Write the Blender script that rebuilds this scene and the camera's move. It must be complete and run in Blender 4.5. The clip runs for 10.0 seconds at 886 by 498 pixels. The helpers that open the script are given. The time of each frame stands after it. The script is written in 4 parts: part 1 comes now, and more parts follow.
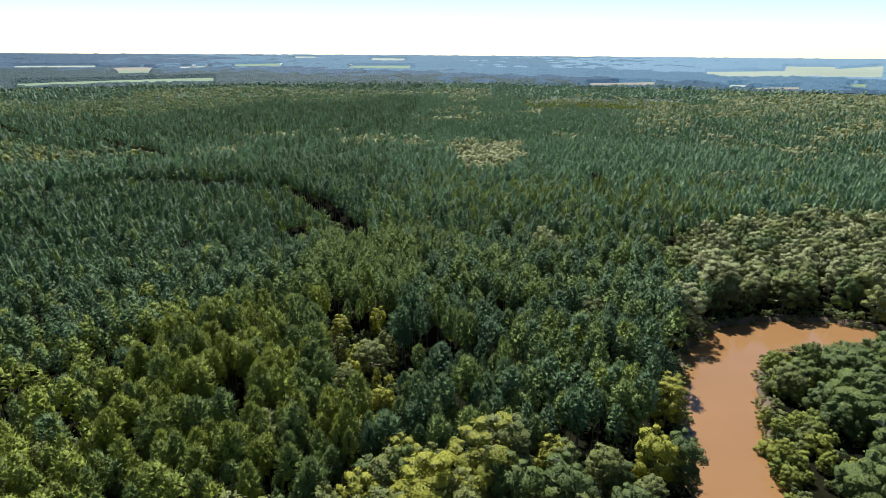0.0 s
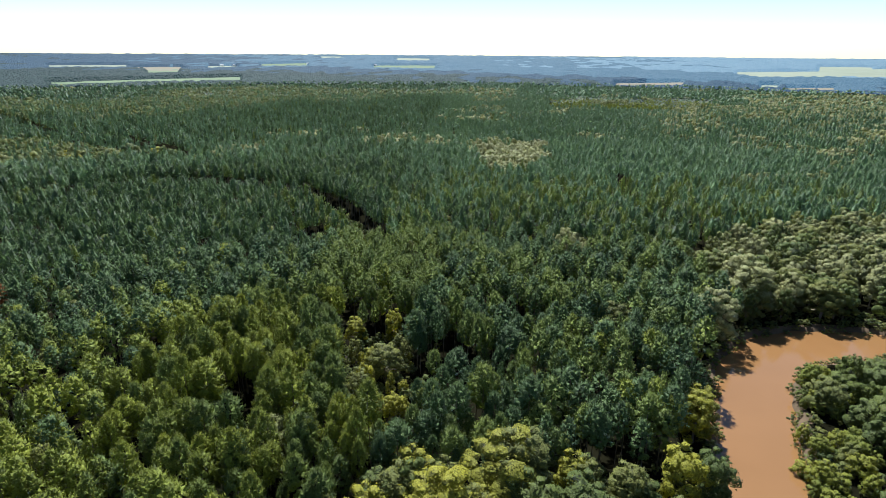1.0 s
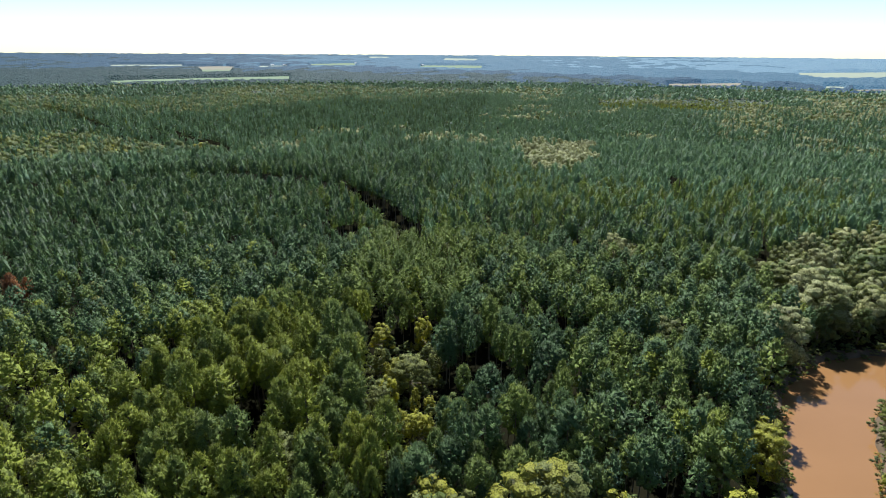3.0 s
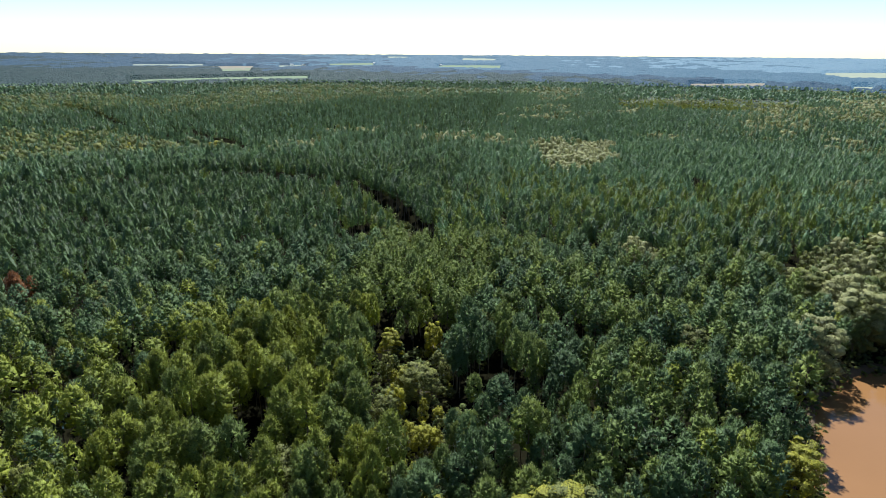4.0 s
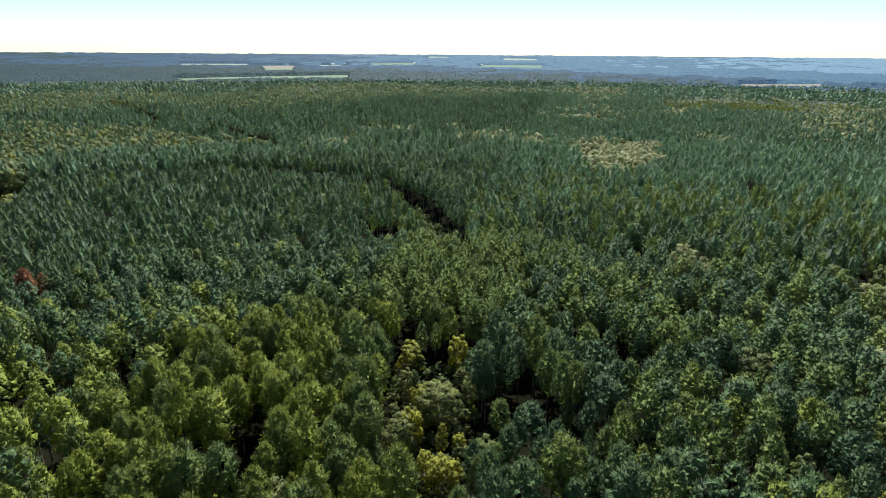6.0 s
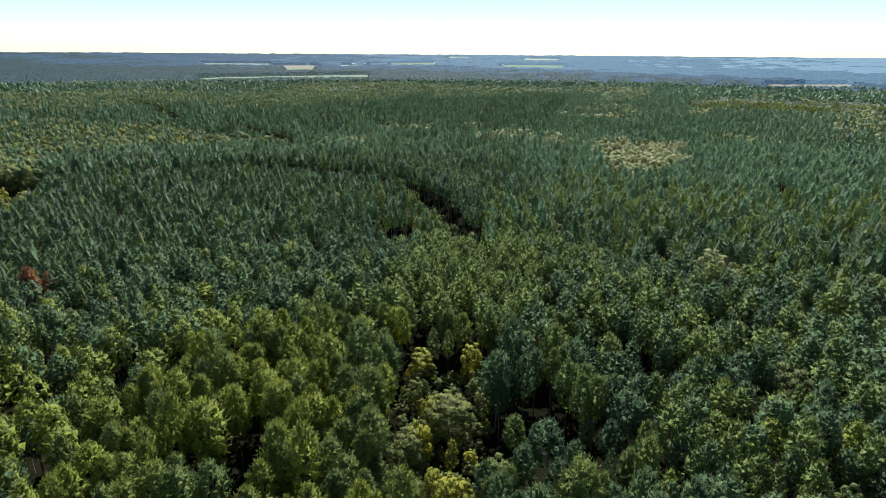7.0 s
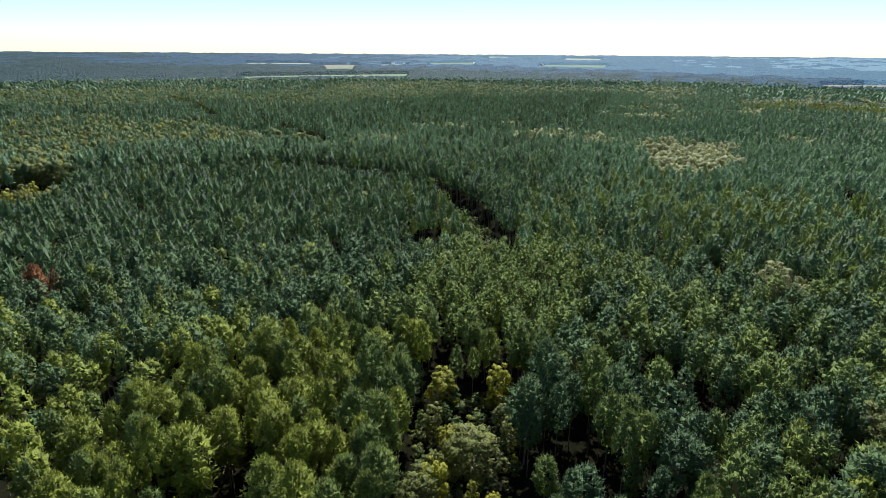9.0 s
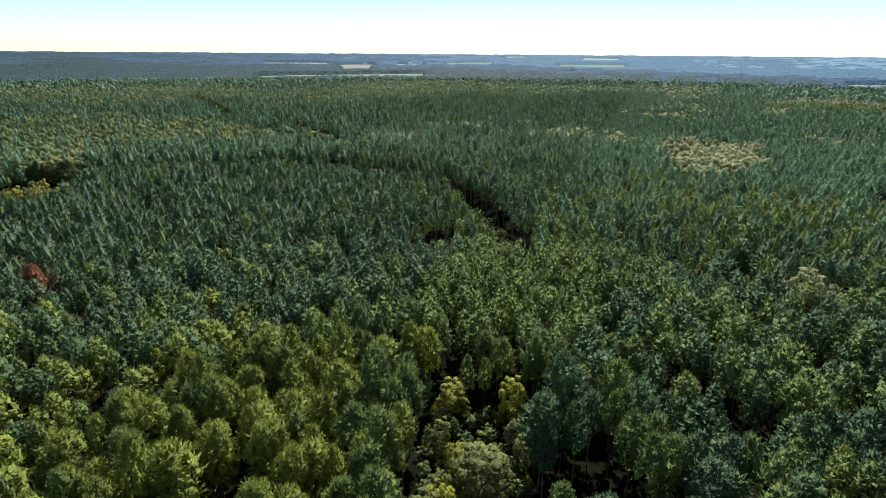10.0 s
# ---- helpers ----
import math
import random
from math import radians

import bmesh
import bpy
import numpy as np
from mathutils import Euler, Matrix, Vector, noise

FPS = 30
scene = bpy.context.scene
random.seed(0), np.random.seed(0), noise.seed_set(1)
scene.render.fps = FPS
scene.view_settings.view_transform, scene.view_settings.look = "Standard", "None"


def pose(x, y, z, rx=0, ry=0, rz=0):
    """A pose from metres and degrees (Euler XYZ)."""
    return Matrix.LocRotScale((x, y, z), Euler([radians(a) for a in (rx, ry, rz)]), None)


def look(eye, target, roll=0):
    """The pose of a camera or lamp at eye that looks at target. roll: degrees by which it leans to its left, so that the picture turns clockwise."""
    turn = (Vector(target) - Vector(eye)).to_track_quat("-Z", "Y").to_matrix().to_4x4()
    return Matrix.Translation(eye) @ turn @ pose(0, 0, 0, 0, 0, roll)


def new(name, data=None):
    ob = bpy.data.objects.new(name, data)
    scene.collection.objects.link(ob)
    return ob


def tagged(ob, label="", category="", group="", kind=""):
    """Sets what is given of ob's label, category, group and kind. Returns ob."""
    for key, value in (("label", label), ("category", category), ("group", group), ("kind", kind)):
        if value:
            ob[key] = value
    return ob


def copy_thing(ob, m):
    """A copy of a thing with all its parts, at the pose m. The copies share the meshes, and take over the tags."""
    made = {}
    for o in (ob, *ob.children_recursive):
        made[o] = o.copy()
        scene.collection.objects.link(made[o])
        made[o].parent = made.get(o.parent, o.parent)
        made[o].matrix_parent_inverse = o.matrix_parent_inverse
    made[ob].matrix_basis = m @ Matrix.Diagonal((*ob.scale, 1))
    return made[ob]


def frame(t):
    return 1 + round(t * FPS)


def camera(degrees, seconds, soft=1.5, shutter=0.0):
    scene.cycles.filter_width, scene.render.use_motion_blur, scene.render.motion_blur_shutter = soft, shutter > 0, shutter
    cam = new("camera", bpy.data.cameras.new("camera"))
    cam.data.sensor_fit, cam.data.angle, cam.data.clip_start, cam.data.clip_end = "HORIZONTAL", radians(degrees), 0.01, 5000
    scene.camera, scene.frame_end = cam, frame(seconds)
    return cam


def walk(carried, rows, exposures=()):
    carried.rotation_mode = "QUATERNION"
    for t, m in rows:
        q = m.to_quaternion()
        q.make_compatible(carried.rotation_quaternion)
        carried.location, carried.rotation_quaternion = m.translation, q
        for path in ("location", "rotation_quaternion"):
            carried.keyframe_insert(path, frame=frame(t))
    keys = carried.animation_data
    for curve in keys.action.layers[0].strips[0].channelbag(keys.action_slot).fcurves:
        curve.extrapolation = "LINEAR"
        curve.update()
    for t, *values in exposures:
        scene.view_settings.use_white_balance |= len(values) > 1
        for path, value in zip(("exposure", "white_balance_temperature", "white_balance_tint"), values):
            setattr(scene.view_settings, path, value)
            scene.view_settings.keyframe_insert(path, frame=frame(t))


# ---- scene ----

# ------------------------------------------------------------ camera and its flight
cam = camera(74.49, 10.0, soft=0.8)
# seconds, x, y, z, pitch, roll, yaw
FLIGHT = (
    (0, 0.00, 0.00, 100.00, -18.71, 0.39, -0.00),
    (0.5, 0.71, 3.33, 99.07, -18.71, 0.40, 1.19),
    (1, 1.36, 6.78, 98.13, -18.70, 0.40, 2.34),
    (1.5, 1.95, 10.36, 97.19, -18.69, 0.40, 3.53),
    (2, 2.47, 14.04, 96.25, -18.69, 0.40, 4.69),
    (2.5, 2.92, 17.82, 95.30, -18.68, 0.40, 5.82),
    (4, 3.86, 29.67, 92.42, -18.66, 0.40, 8.55),
    (4.5, 4.02, 33.76, 91.45, -18.66, 0.41, 9.51),
    (5, 4.10, 37.90, 90.47, -18.65, 0.41, 10.56),
    (5.5, 4.10, 42.09, 89.49, -18.64, 0.41, 11.47),
    (7, 3.57, 54.83, 86.51, -18.62, 0.41, 14.32),
    (7.5, 3.22, 59.10, 85.51, -18.62, 0.41, 15.28),
    (8, 2.77, 63.38, 84.51, -18.61, 0.41, 16.22),
    (8.5, 2.22, 67.64, 83.49, -18.60, 0.42, 17.13),
    (9, 1.57, 71.88, 82.48, -18.60, 0.42, 18.06),
    (9.5, 0.82, 76.10, 81.46, -18.59, 0.42, 18.89),
    (10, -0.03, 80.27, 80.43, -18.59, 0.42, 19.65),
)
walk(cam, [(t, pose(x, y, z, 90 + p, 0, h) @ pose(0, 0, 0, 0, 0, r)) for t, x, y, z, p, r, h in FLIGHT],
     exposures=((0.0, 1.50, 5600, 5), (10.0, 1.40, 5600, 5)))

# ------------------------------------------------------------ sky and sun
SUN_AZ, SUN_EL = -8.0, 54.0         # degrees to the right of +y, and above the horizon
world = bpy.data.worlds.new("sky")
scene.world = world
world.use_nodes = True
wn = world.node_tree
sky = wn.nodes.new("ShaderNodeTexSky")
sky.sky_type, sky.sun_disc = "NISHITA", False
sky.sun_elevation, sky.sun_rotation = radians(SUN_EL), radians(SUN_AZ)
sky.altitude, sky.air_density, sky.dust_density, sky.ozone_density = 0, 1.0, 0.0, 1.0
bg = wn.nodes["Background"]
bg.inputs["Strength"].default_value = 0.048
wn.links.new(sky.outputs["Color"], bg.inputs["Color"])

sun = new("sun", bpy.data.lights.new("sun", "SUN"))
sun.data.energy, sun.data.angle, sun.data.color = 5.0, radians(1.0), (1.0, 0.95, 0.86)
az, el = radians(SUN_AZ), radians(SUN_EL)
sun_way = Vector((math.sin(az) * math.cos(el), math.cos(az) * math.cos(el), math.sin(el)))
sun.matrix_world = look(sun_way * 400, (0, 0, 0))

# ------------------------------------------------------------ materials


def node_mat(name):
    m = bpy.data.materials.new(name)
    m.use_nodes = True
    m.node_tree.nodes.clear()
    return m, m.node_tree.nodes, m.node_tree.links


def math_node(nodes, links, op, a, b=None):
    n = nodes.new("ShaderNodeMath")
    n.operation = op
    for i, v in enumerate((a, b)):
        if v is None:
            continue
        if isinstance(v, (int, float)):
            n.inputs[i].default_value = v
        else:
            links.new(v, n.inputs[i])
    return n.outputs[0]


def mix_col(nodes, links, fac, a, b, kind="MIX"):
    n = nodes.new("ShaderNodeMix")
    n.data_type, n.blend_type = "RGBA", kind
    for sock, v in ((n.inputs[0], fac), (n.inputs[6], a), (n.inputs[7], b)):
        if isinstance(v, (int, float)):
            sock.default_value = v
        elif isinstance(v, tuple):
            sock.default_value = (*v, 1)
        else:
            links.new(v, sock)
    return n.outputs[2]


def noise_tex(nodes, links, scale, detail=4.0, rough=0.55, vec=None):
    n = nodes.new("ShaderNodeTexNoise")
    n.inputs["Scale"].default_value, n.inputs["Detail"].default_value, n.inputs["Roughness"].default_value = scale, detail, rough
    if vec is not None:
        links.new(vec, n.inputs["Vector"])
    return n.outputs["Fac"]


def foliage(name, young, old, through_light=0.35, gloss=0.12, rough=0.6, haze_sheen=0.05, porous=3.0, airy=0.36):
    """Leaves or needles: colour varies from tree to tree and from leaf to leaf, and light comes through them."""
    m, nodes, links = node_mat(name)
    tint = nodes.new("ShaderNodeAttribute")
    tint.attribute_name = "tint"
    info, geo = nodes.new("ShaderNodeObjectInfo"), nodes.new("ShaderNodeNewGeometry")
    f = math_node(nodes, links, "FRACT", math_node(nodes, links, "ADD", tint.outputs["Fac"], info.outputs["Random"]))
    col = mix_col(nodes, links, f, young, old)
    ramp = nodes.new("ShaderNodeMapRange")
    ramp.inputs["To Min"].default_value, ramp.inputs["To Max"].default_value = 0.86, 1.14
    links.new(geo.outputs["Random Per Island"], ramp.inputs["Value"])
    grain = noise_tex(nodes, links, 2.6, 2.0, 0.6, geo.outputs["Position"])
    fine = nodes.new("ShaderNodeMapRange")
    fine.inputs["From Min"].default_value, fine.inputs["From Max"].default_value = 0.3, 0.7
    fine.inputs["To Min"].default_value, fine.inputs["To Max"].default_value = 0.62, 1.38
    links.new(grain, fine.inputs["Value"])
    val = nodes.new("ShaderNodeHueSaturation")
    links.new(col, val.inputs["Color"])
    links.new(math_node(nodes, links, "MULTIPLY", ramp.outputs[0], fine.outputs[0]), val.inputs["Value"])
    col = val.outputs["Color"]
    # leaves turn with the roundness of the crown that they cover
    round_of, tf, nm = nodes.new("ShaderNodeAttribute"), nodes.new("ShaderNodeVectorTransform"), nodes.new("ShaderNodeMix")
    round_of.attribute_name = "bulge"
    tf.vector_type, tf.convert_from, tf.convert_to = "NORMAL", "OBJECT", "WORLD"
    links.new(round_of.outputs["Vector"], tf.inputs[0])
    nm.data_type = "VECTOR"
    nm.inputs[0].default_value = 0.86
    links.new(geo.outputs["Normal"], nm.inputs[4])
    links.new(tf.outputs[0], nm.inputs[5])
    un = nodes.new("ShaderNodeVectorMath")
    un.operation = "NORMALIZE"
    links.new(nm.outputs[1], un.inputs[0])
    bump = nodes.new("ShaderNodeBump")
    bump.inputs["Strength"].default_value, bump.inputs["Distance"].default_value = 0.45, 0.35
    links.new(grain, bump.inputs["Height"])
    links.new(un.outputs[0], bump.inputs["Normal"])
    pr, tr, mx, out = (nodes.new(k) for k in ("ShaderNodeBsdfPrincipled", "ShaderNodeBsdfTranslucent", "ShaderNodeMixShader", "ShaderNodeOutputMaterial"))
    links.new(col, pr.inputs["Base Color"])
    pr.inputs["Roughness"].default_value, pr.inputs["Specular IOR Level"].default_value = rough, gloss
    # blue sheen at grazing angles, in place of haze between the trees
    pr.inputs["Sheen Weight"].default_value, pr.inputs["Sheen Roughness"].default_value = haze_sheen, 0.45
    pr.inputs["Sheen Tint"].default_value = (0.34, 0.60, 1.0, 1)
    tcol = nodes.new("ShaderNodeHueSaturation")
    tcol.inputs["Saturation"].default_value, tcol.inputs["Value"].default_value, tcol.inputs["Hue"].default_value = 1.1, 1.5, 0.495
    links.new(col, tcol.inputs["Color"])
    links.new(tcol.outputs["Color"], tr.inputs["Color"])
    links.new(bump.outputs[0], pr.inputs["Normal"])
    links.new(bump.outputs[0], tr.inputs["Normal"])
    mx.inputs[0].default_value = through_light
    links.new(pr.outputs[0], mx.inputs[1])
    links.new(tr.outputs[0], mx.inputs[2])
    # the clumps are loose: light and sight pass between the needles or leaves
    loose, gap, holes = noise_tex(nodes, links, porous, 1.0, 0.5, geo.outputs["Position"]), nodes.new("ShaderNodeMapRange"), nodes.new("ShaderNodeMixShader")
    gap.inputs["From Min"].default_value, gap.inputs["From Max"].default_value = airy, airy + 0.05
    links.new(loose, gap.inputs["Value"])
    links.new(gap.outputs[0], holes.inputs[0])
    links.new(nodes.new("ShaderNodeBsdfTransparent").outputs[0], holes.inputs[1])
    links.new(mx.outputs[0], holes.inputs[2])
    links.new(holes.outputs[0], out.inputs["Surface"])
    return m


def earth(name, dark, light, scale, rough=0.9, bump=0.3, gloss=0.2):
    """Soil, litter, grass or crop: mottled at two sizes."""
    m, nodes, links = node_mat(name)
    pos = nodes.new("ShaderNodeNewGeometry").outputs["Position"]
    a = noise_tex(nodes, links, scale, 6.0, 0.6, pos)
    b = noise_tex(nodes, links, scale * 0.07, 3.0, 0.5, pos)
    f = math_node(nodes, links, "ADD", math_node(nodes, links, "MULTIPLY", a, 0.6), math_node(nodes, links, "MULTIPLY", b, 0.6))
    wide = nodes.new("ShaderNodeMapRange")
    wide.inputs["From Min"].default_value, wide.inputs["From Max"].default_value = 0.4, 0.8
    links.new(f, wide.inputs["Value"])
    pr, out, bp = nodes.new("ShaderNodeBsdfPrincipled"), nodes.new("ShaderNodeOutputMaterial"), nodes.new("ShaderNodeBump")
    links.new(mix_col(nodes, links, wide.outputs[0], dark, light), pr.inputs["Base Color"])
    pr.inputs["Roughness"].default_value, pr.inputs["Specular IOR Level"].default_value = rough, gloss
    bp.inputs["Strength"].default_value, bp.inputs["Distance"].default_value = bump, 0.2
    links.new(a, bp.inputs["Height"])
    links.new(bp.outputs[0], pr.inputs["Normal"])
    links.new(pr.outputs[0], out.inputs["Surface"])
    return m


def muddy_water():
    m, nodes, links = node_mat("muddy_water")
    pos = nodes.new("ShaderNodeNewGeometry").outputs["Position"]
    ripple = noise_tex(nodes, links, 1.4, 4.0, 0.55, pos)
    silt = noise_tex(nodes, links, 0.05, 3.0, 0.5, pos)
    pr, out, bp = nodes.new("ShaderNodeBsdfPrincipled"), nodes.new("ShaderNodeOutputMaterial"), nodes.new("ShaderNodeBump")
    links.new(mix_col(nodes, links, silt, (0.140, 0.070, 0.026), (0.170, 0.086, 0.034)), pr.inputs["Base Color"])
    pr.inputs["Roughness"].default_value, pr.inputs["IOR"].default_value = 0.06, 1.33
    bp.inputs["Strength"].default_value, bp.inputs["Distance"].default_value = 0.25, 0.05
    links.new(ripple, bp.inputs["Height"])
    links.new(bp.outputs[0], pr.inputs["Normal"])
    links.new(pr.outputs[0], out.inputs["Surface"])
    return m


PINE = foliage("pine_needles", (0.150, 0.180, 0.036), (0.108, 0.140, 0.035), 0.40)
DARK_PINE = foliage("dark_pine_needles", (0.086, 0.124, 0.040), (0.064, 0.097, 0.038), 0.34, haze_sheen=0.06)
# pine with aerial haze put into the needle colour: bluer and paler
HAZE_PINE = foliage("haze_blue_pine_needles", (0.142, 0.202, 0.082), (0.110, 0.166, 0.074), 0.38, haze_sheen=0.12)
YOUNG = foliage("young_pine_needles", (0.206, 0.224, 0.028), (0.158, 0.182, 0.030), 0.42)
GREEN = foliage("broad_leaves_green", (0.100, 0.116, 0.024), (0.070, 0.088, 0.024), 0.38, airy=0.43)
OLIVE = foliage("broad_leaves_olive", (0.134, 0.136, 0.032), (0.100, 0.106, 0.028), 0.36, airy=0.43)
YELLOW = foliage("broad_leaves_yellow", (0.232, 0.218, 0.022), (0.176, 0.170, 0.024), 0.40, airy=0.43)
CREAM = foliage("broad_leaves_pale", (0.250, 0.242, 0.098), (0.176, 0.176, 0.072), 0.36, airy=0.43)
WILLOW = foliage("willow_leaves", (0.180, 0.180, 0.022), (0.124, 0.140, 0.024), 0.42, airy=0.43)
DEAD = foliage("dead_needles", (0.230, 0.095, 0.028), (0.170, 0.072, 0.024), 0.30)


def canopy(name, dark, light, haze_glow=None):
    """Tree tops far off: crowns some metres wide with the shade between them painted dark, in stands of slightly
    different green.
    """
    m, nodes, links = node_mat(name)
    pos = nodes.new("ShaderNodeNewGeometry").outputs["Position"]
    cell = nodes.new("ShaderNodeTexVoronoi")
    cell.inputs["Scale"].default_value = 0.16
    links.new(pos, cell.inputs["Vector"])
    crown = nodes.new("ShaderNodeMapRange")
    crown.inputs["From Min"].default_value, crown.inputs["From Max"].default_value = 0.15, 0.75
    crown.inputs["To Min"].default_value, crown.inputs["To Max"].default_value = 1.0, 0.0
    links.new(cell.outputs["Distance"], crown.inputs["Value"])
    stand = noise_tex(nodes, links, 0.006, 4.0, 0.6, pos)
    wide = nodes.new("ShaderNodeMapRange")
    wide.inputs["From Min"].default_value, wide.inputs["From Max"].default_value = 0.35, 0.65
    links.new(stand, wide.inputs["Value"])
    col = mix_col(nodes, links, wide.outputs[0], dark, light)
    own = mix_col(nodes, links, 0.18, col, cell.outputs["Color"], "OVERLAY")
    # shade between the crowns, put in as a darker colour
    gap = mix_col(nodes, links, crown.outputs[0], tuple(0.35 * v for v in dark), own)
    pr, out, bp = nodes.new("ShaderNodeBsdfPrincipled"), nodes.new("ShaderNodeOutputMaterial"), nodes.new("ShaderNodeBump")
    links.new(gap, pr.inputs["Base Color"])
    pr.inputs["Roughness"].default_value, pr.inputs["Specular IOR Level"].default_value = 0.8, 0.1
    bp.inputs["Strength"].default_value, bp.inputs["Distance"].default_value = 0.9, 5.0
    links.new(crown.outputs[0], bp.inputs["Height"])
    links.new(bp.outputs[0], pr.inputs["Normal"])
    # emission stands for air haze over distant woods
    if haze_glow:
        pr.inputs["Emission Color"].default_value, pr.inputs["Emission Strength"].default_value = (*haze_glow, 1), 1.0
    links.new(pr.outputs[0], out.inputs["Surface"])
    return m


CANOPY = canopy("far_canopy", (0.026, 0.045, 0.022), (0.052, 0.064, 0.028))
# pale hardwoods, also used to paint haze over woods on the right
CANOPY_PALE = canopy("far_hazed_hardwoods", (0.052, 0.070, 0.032), (0.095, 0.104, 0.050))
# four steps of painted haze: bluer emission and paler colour in each
WOODS_HAZE_FAINT = canopy("hazy_woods_beyond", (0.006, 0.013, 0.009), (0.015, 0.022, 0.013), haze_glow=(0.005, 0.012, 0.014))
DISTANCE_HAZE = canopy("hazy_distant_woods", (0.005, 0.010, 0.009), (0.010, 0.017, 0.014), haze_glow=(0.012, 0.028, 0.050))
DISTANCE_HAZE_MID = canopy("hazy_distant_woods_mid", (0.012, 0.020, 0.016), (0.026, 0.033, 0.024), haze_glow=(0.030, 0.060, 0.092))
DISTANCE_HAZE_PALE = canopy("hazy_distant_woods_pale", (0.034, 0.046, 0.034), (0.062, 0.070, 0.048), haze_glow=(0.064, 0.104, 0.146))
BARK = earth("bark", (0.10, 0.075, 0.055), (0.22, 0.17, 0.13), 3.0)
# needle litter with the deep shade under the pines put into its colour
SHADED_LITTER = earth("shaded_forest_floor", (0.004, 0.004, 0.002), (0.010, 0.009, 0.005), 1.4, gloss=0.0)
WATER = muddy_water()
SAND = earth("river_bank", (0.05, 0.034, 0.018), (0.11, 0.070, 0.040), 0.6)
CROP_GREEN = earth("green_crop", (0.060, 0.084, 0.040), (0.092, 0.118, 0.056), 0.02)
CROP_TAN = earth("dry_stubble", (0.100, 0.082, 0.056), (0.135, 0.110, 0.076), 0.02)
CROP_PALE = earth("pale_grass", (0.120, 0.130, 0.090), (0.165, 0.175, 0.125), 0.02)
SLOTS = [PINE, YOUNG, GREEN, OLIVE, YELLOW, CREAM, WILLOW, DEAD, BARK, DARK_PINE, HAZE_PINE]
S_PINE, S_YOUNG, S_GREEN, S_OLIVE, S_YELLOW, S_CREAM, S_WILLOW, S_DEAD, S_BARK, S_DARK, S_HAZE_PINE = range(11)

# ------------------------------------------------------------ the plan
rng = np.random.default_rng(7)
RIVER = [(22, -150), (36, -50), (54, 40), (65.5, 90), (72, 113), (76.5, 127), (81.2, 142), (87, 157), (92.3, 170), (100.5, 184), (112.5, 195),
         (128, 200), (146, 201), (164, 194), (190, 178), (230, 140), (290, 112), (400, 120)]
RIDE = [(-420, 250), (-350, 310), (-302, 345), (-240, 383), (-182, 403), (-131, 392), (-97, 373), (-70, 335), (-56, 310), (-45, 288)]
RIDE_FAR = [(-700, 850), (-598, 767), (-458, 641), (-349, 601), (-239, 505)]
STRIP = [(-60, 60), (-41, 94), (-28, 100), (-11, 113), (9, 115), (27, 121), (45, 124), (53, 132), (67, 150), (77, 172), (86, 190), (110, 180), (90, 60)]
THICKET = [(-42, 189), (-19, 199), (-15, 175), (-11, 142), (-12, 129), (-27, 126), (-32, 147)]
FAR_BANK = [(80, 181), (88, 199), (108, 206), (100, 240), (95, 263), (119, 283), (176, 323), (300, 340), (420, 300), (420, 130), (190, 190), (150, 210)]
PENINSULA = [(60, 40), (76, 100), (96, 158), (108, 172), (122, 176), (150, 177), (185, 162), (230, 120), (230, 40)]
OLIVE_STAND = [(-351, 318), (-640, 440), (-611, 525), (-558, 556), (-489, 594), (-405, 570), (-318, 525), (-289, 540), (-251, 515), (-284, 487),
               (-359, 444), (-372, 395), (-330, 345)]
PALE_STAND = [(5, 505), (-2, 540), (22, 580), (56, 612), (78, 600), (64, 478), (49, 458), (20, 455)]
PALE_SPOTS = [(-90, 590, 22), (-68, 610, 24), (-46, 600, 20), (-20, 577, 12), (4, 580, 14), (30, 600, 16), (-30, 815, 16), (0, 808, 20), (135, 650, 18), (150, 625, 12),
              (-204, 640, 14), (-166, 640, 18), (-128, 665, 16), (-222, 505, 10), (-205, 525, 12), (-192, 540, 10), (330, 545, 16), (350, 560, 16), (310, 525, 10),
              (130, 910, 22), (165, 945, 26), (190, 960, 18), (480, 700, 30), (540, 760, 34), (580, 800, 30), (450, 670, 18), (300, 640, 20), (395, 610, 16), (520, 600, 26)]
FAR_OLIVE = [(-709, 954), (-633, 1014), (-663, 1293), (-636, 1400), (-510, 1500), (-258, 1420), (-8, 1450), (-7, 1284), (-184, 1217), (-298, 1105), (-335, 983),
             (-422, 880), (-482, 851), (-602, 804)]
FAR_OLIVE_LEFT = [(-1250, 860), (-1078, 889), (-974, 973), (-842, 1093), (-680, 1010), (-620, 790), (-640, 650), (-764, 643), (-1000, 700)]
FAR_TAN = [(-10, 1440), (110, 1500), (85, 1110), (15, 1118)]
MID_PALE = [(292, 949), (406, 1063), (443, 1011), (280, 680), (214, 687)]
FAR_PALE = [(353, 867), (619, 1283), (970, 1400), (1200, 1300), (900, 800), (658, 860), (536, 900), (432, 834)]
LEFT_BUSHES = [(-276, 254), (-330, 280), (-340, 318), (-320, 335), (-288, 307), (-272, 279)]
LIGHT_STAND = [(-140, 120), (-125, 164), (-107, 182), (-79, 184), (-52, 180), (-40, 160), (-38, 110), (-60, 80), (-140, 80)]
YOUNG_GREEN = [(158, 1218), (497, 1246), (380, 937), (234, 974), (135, 987)]
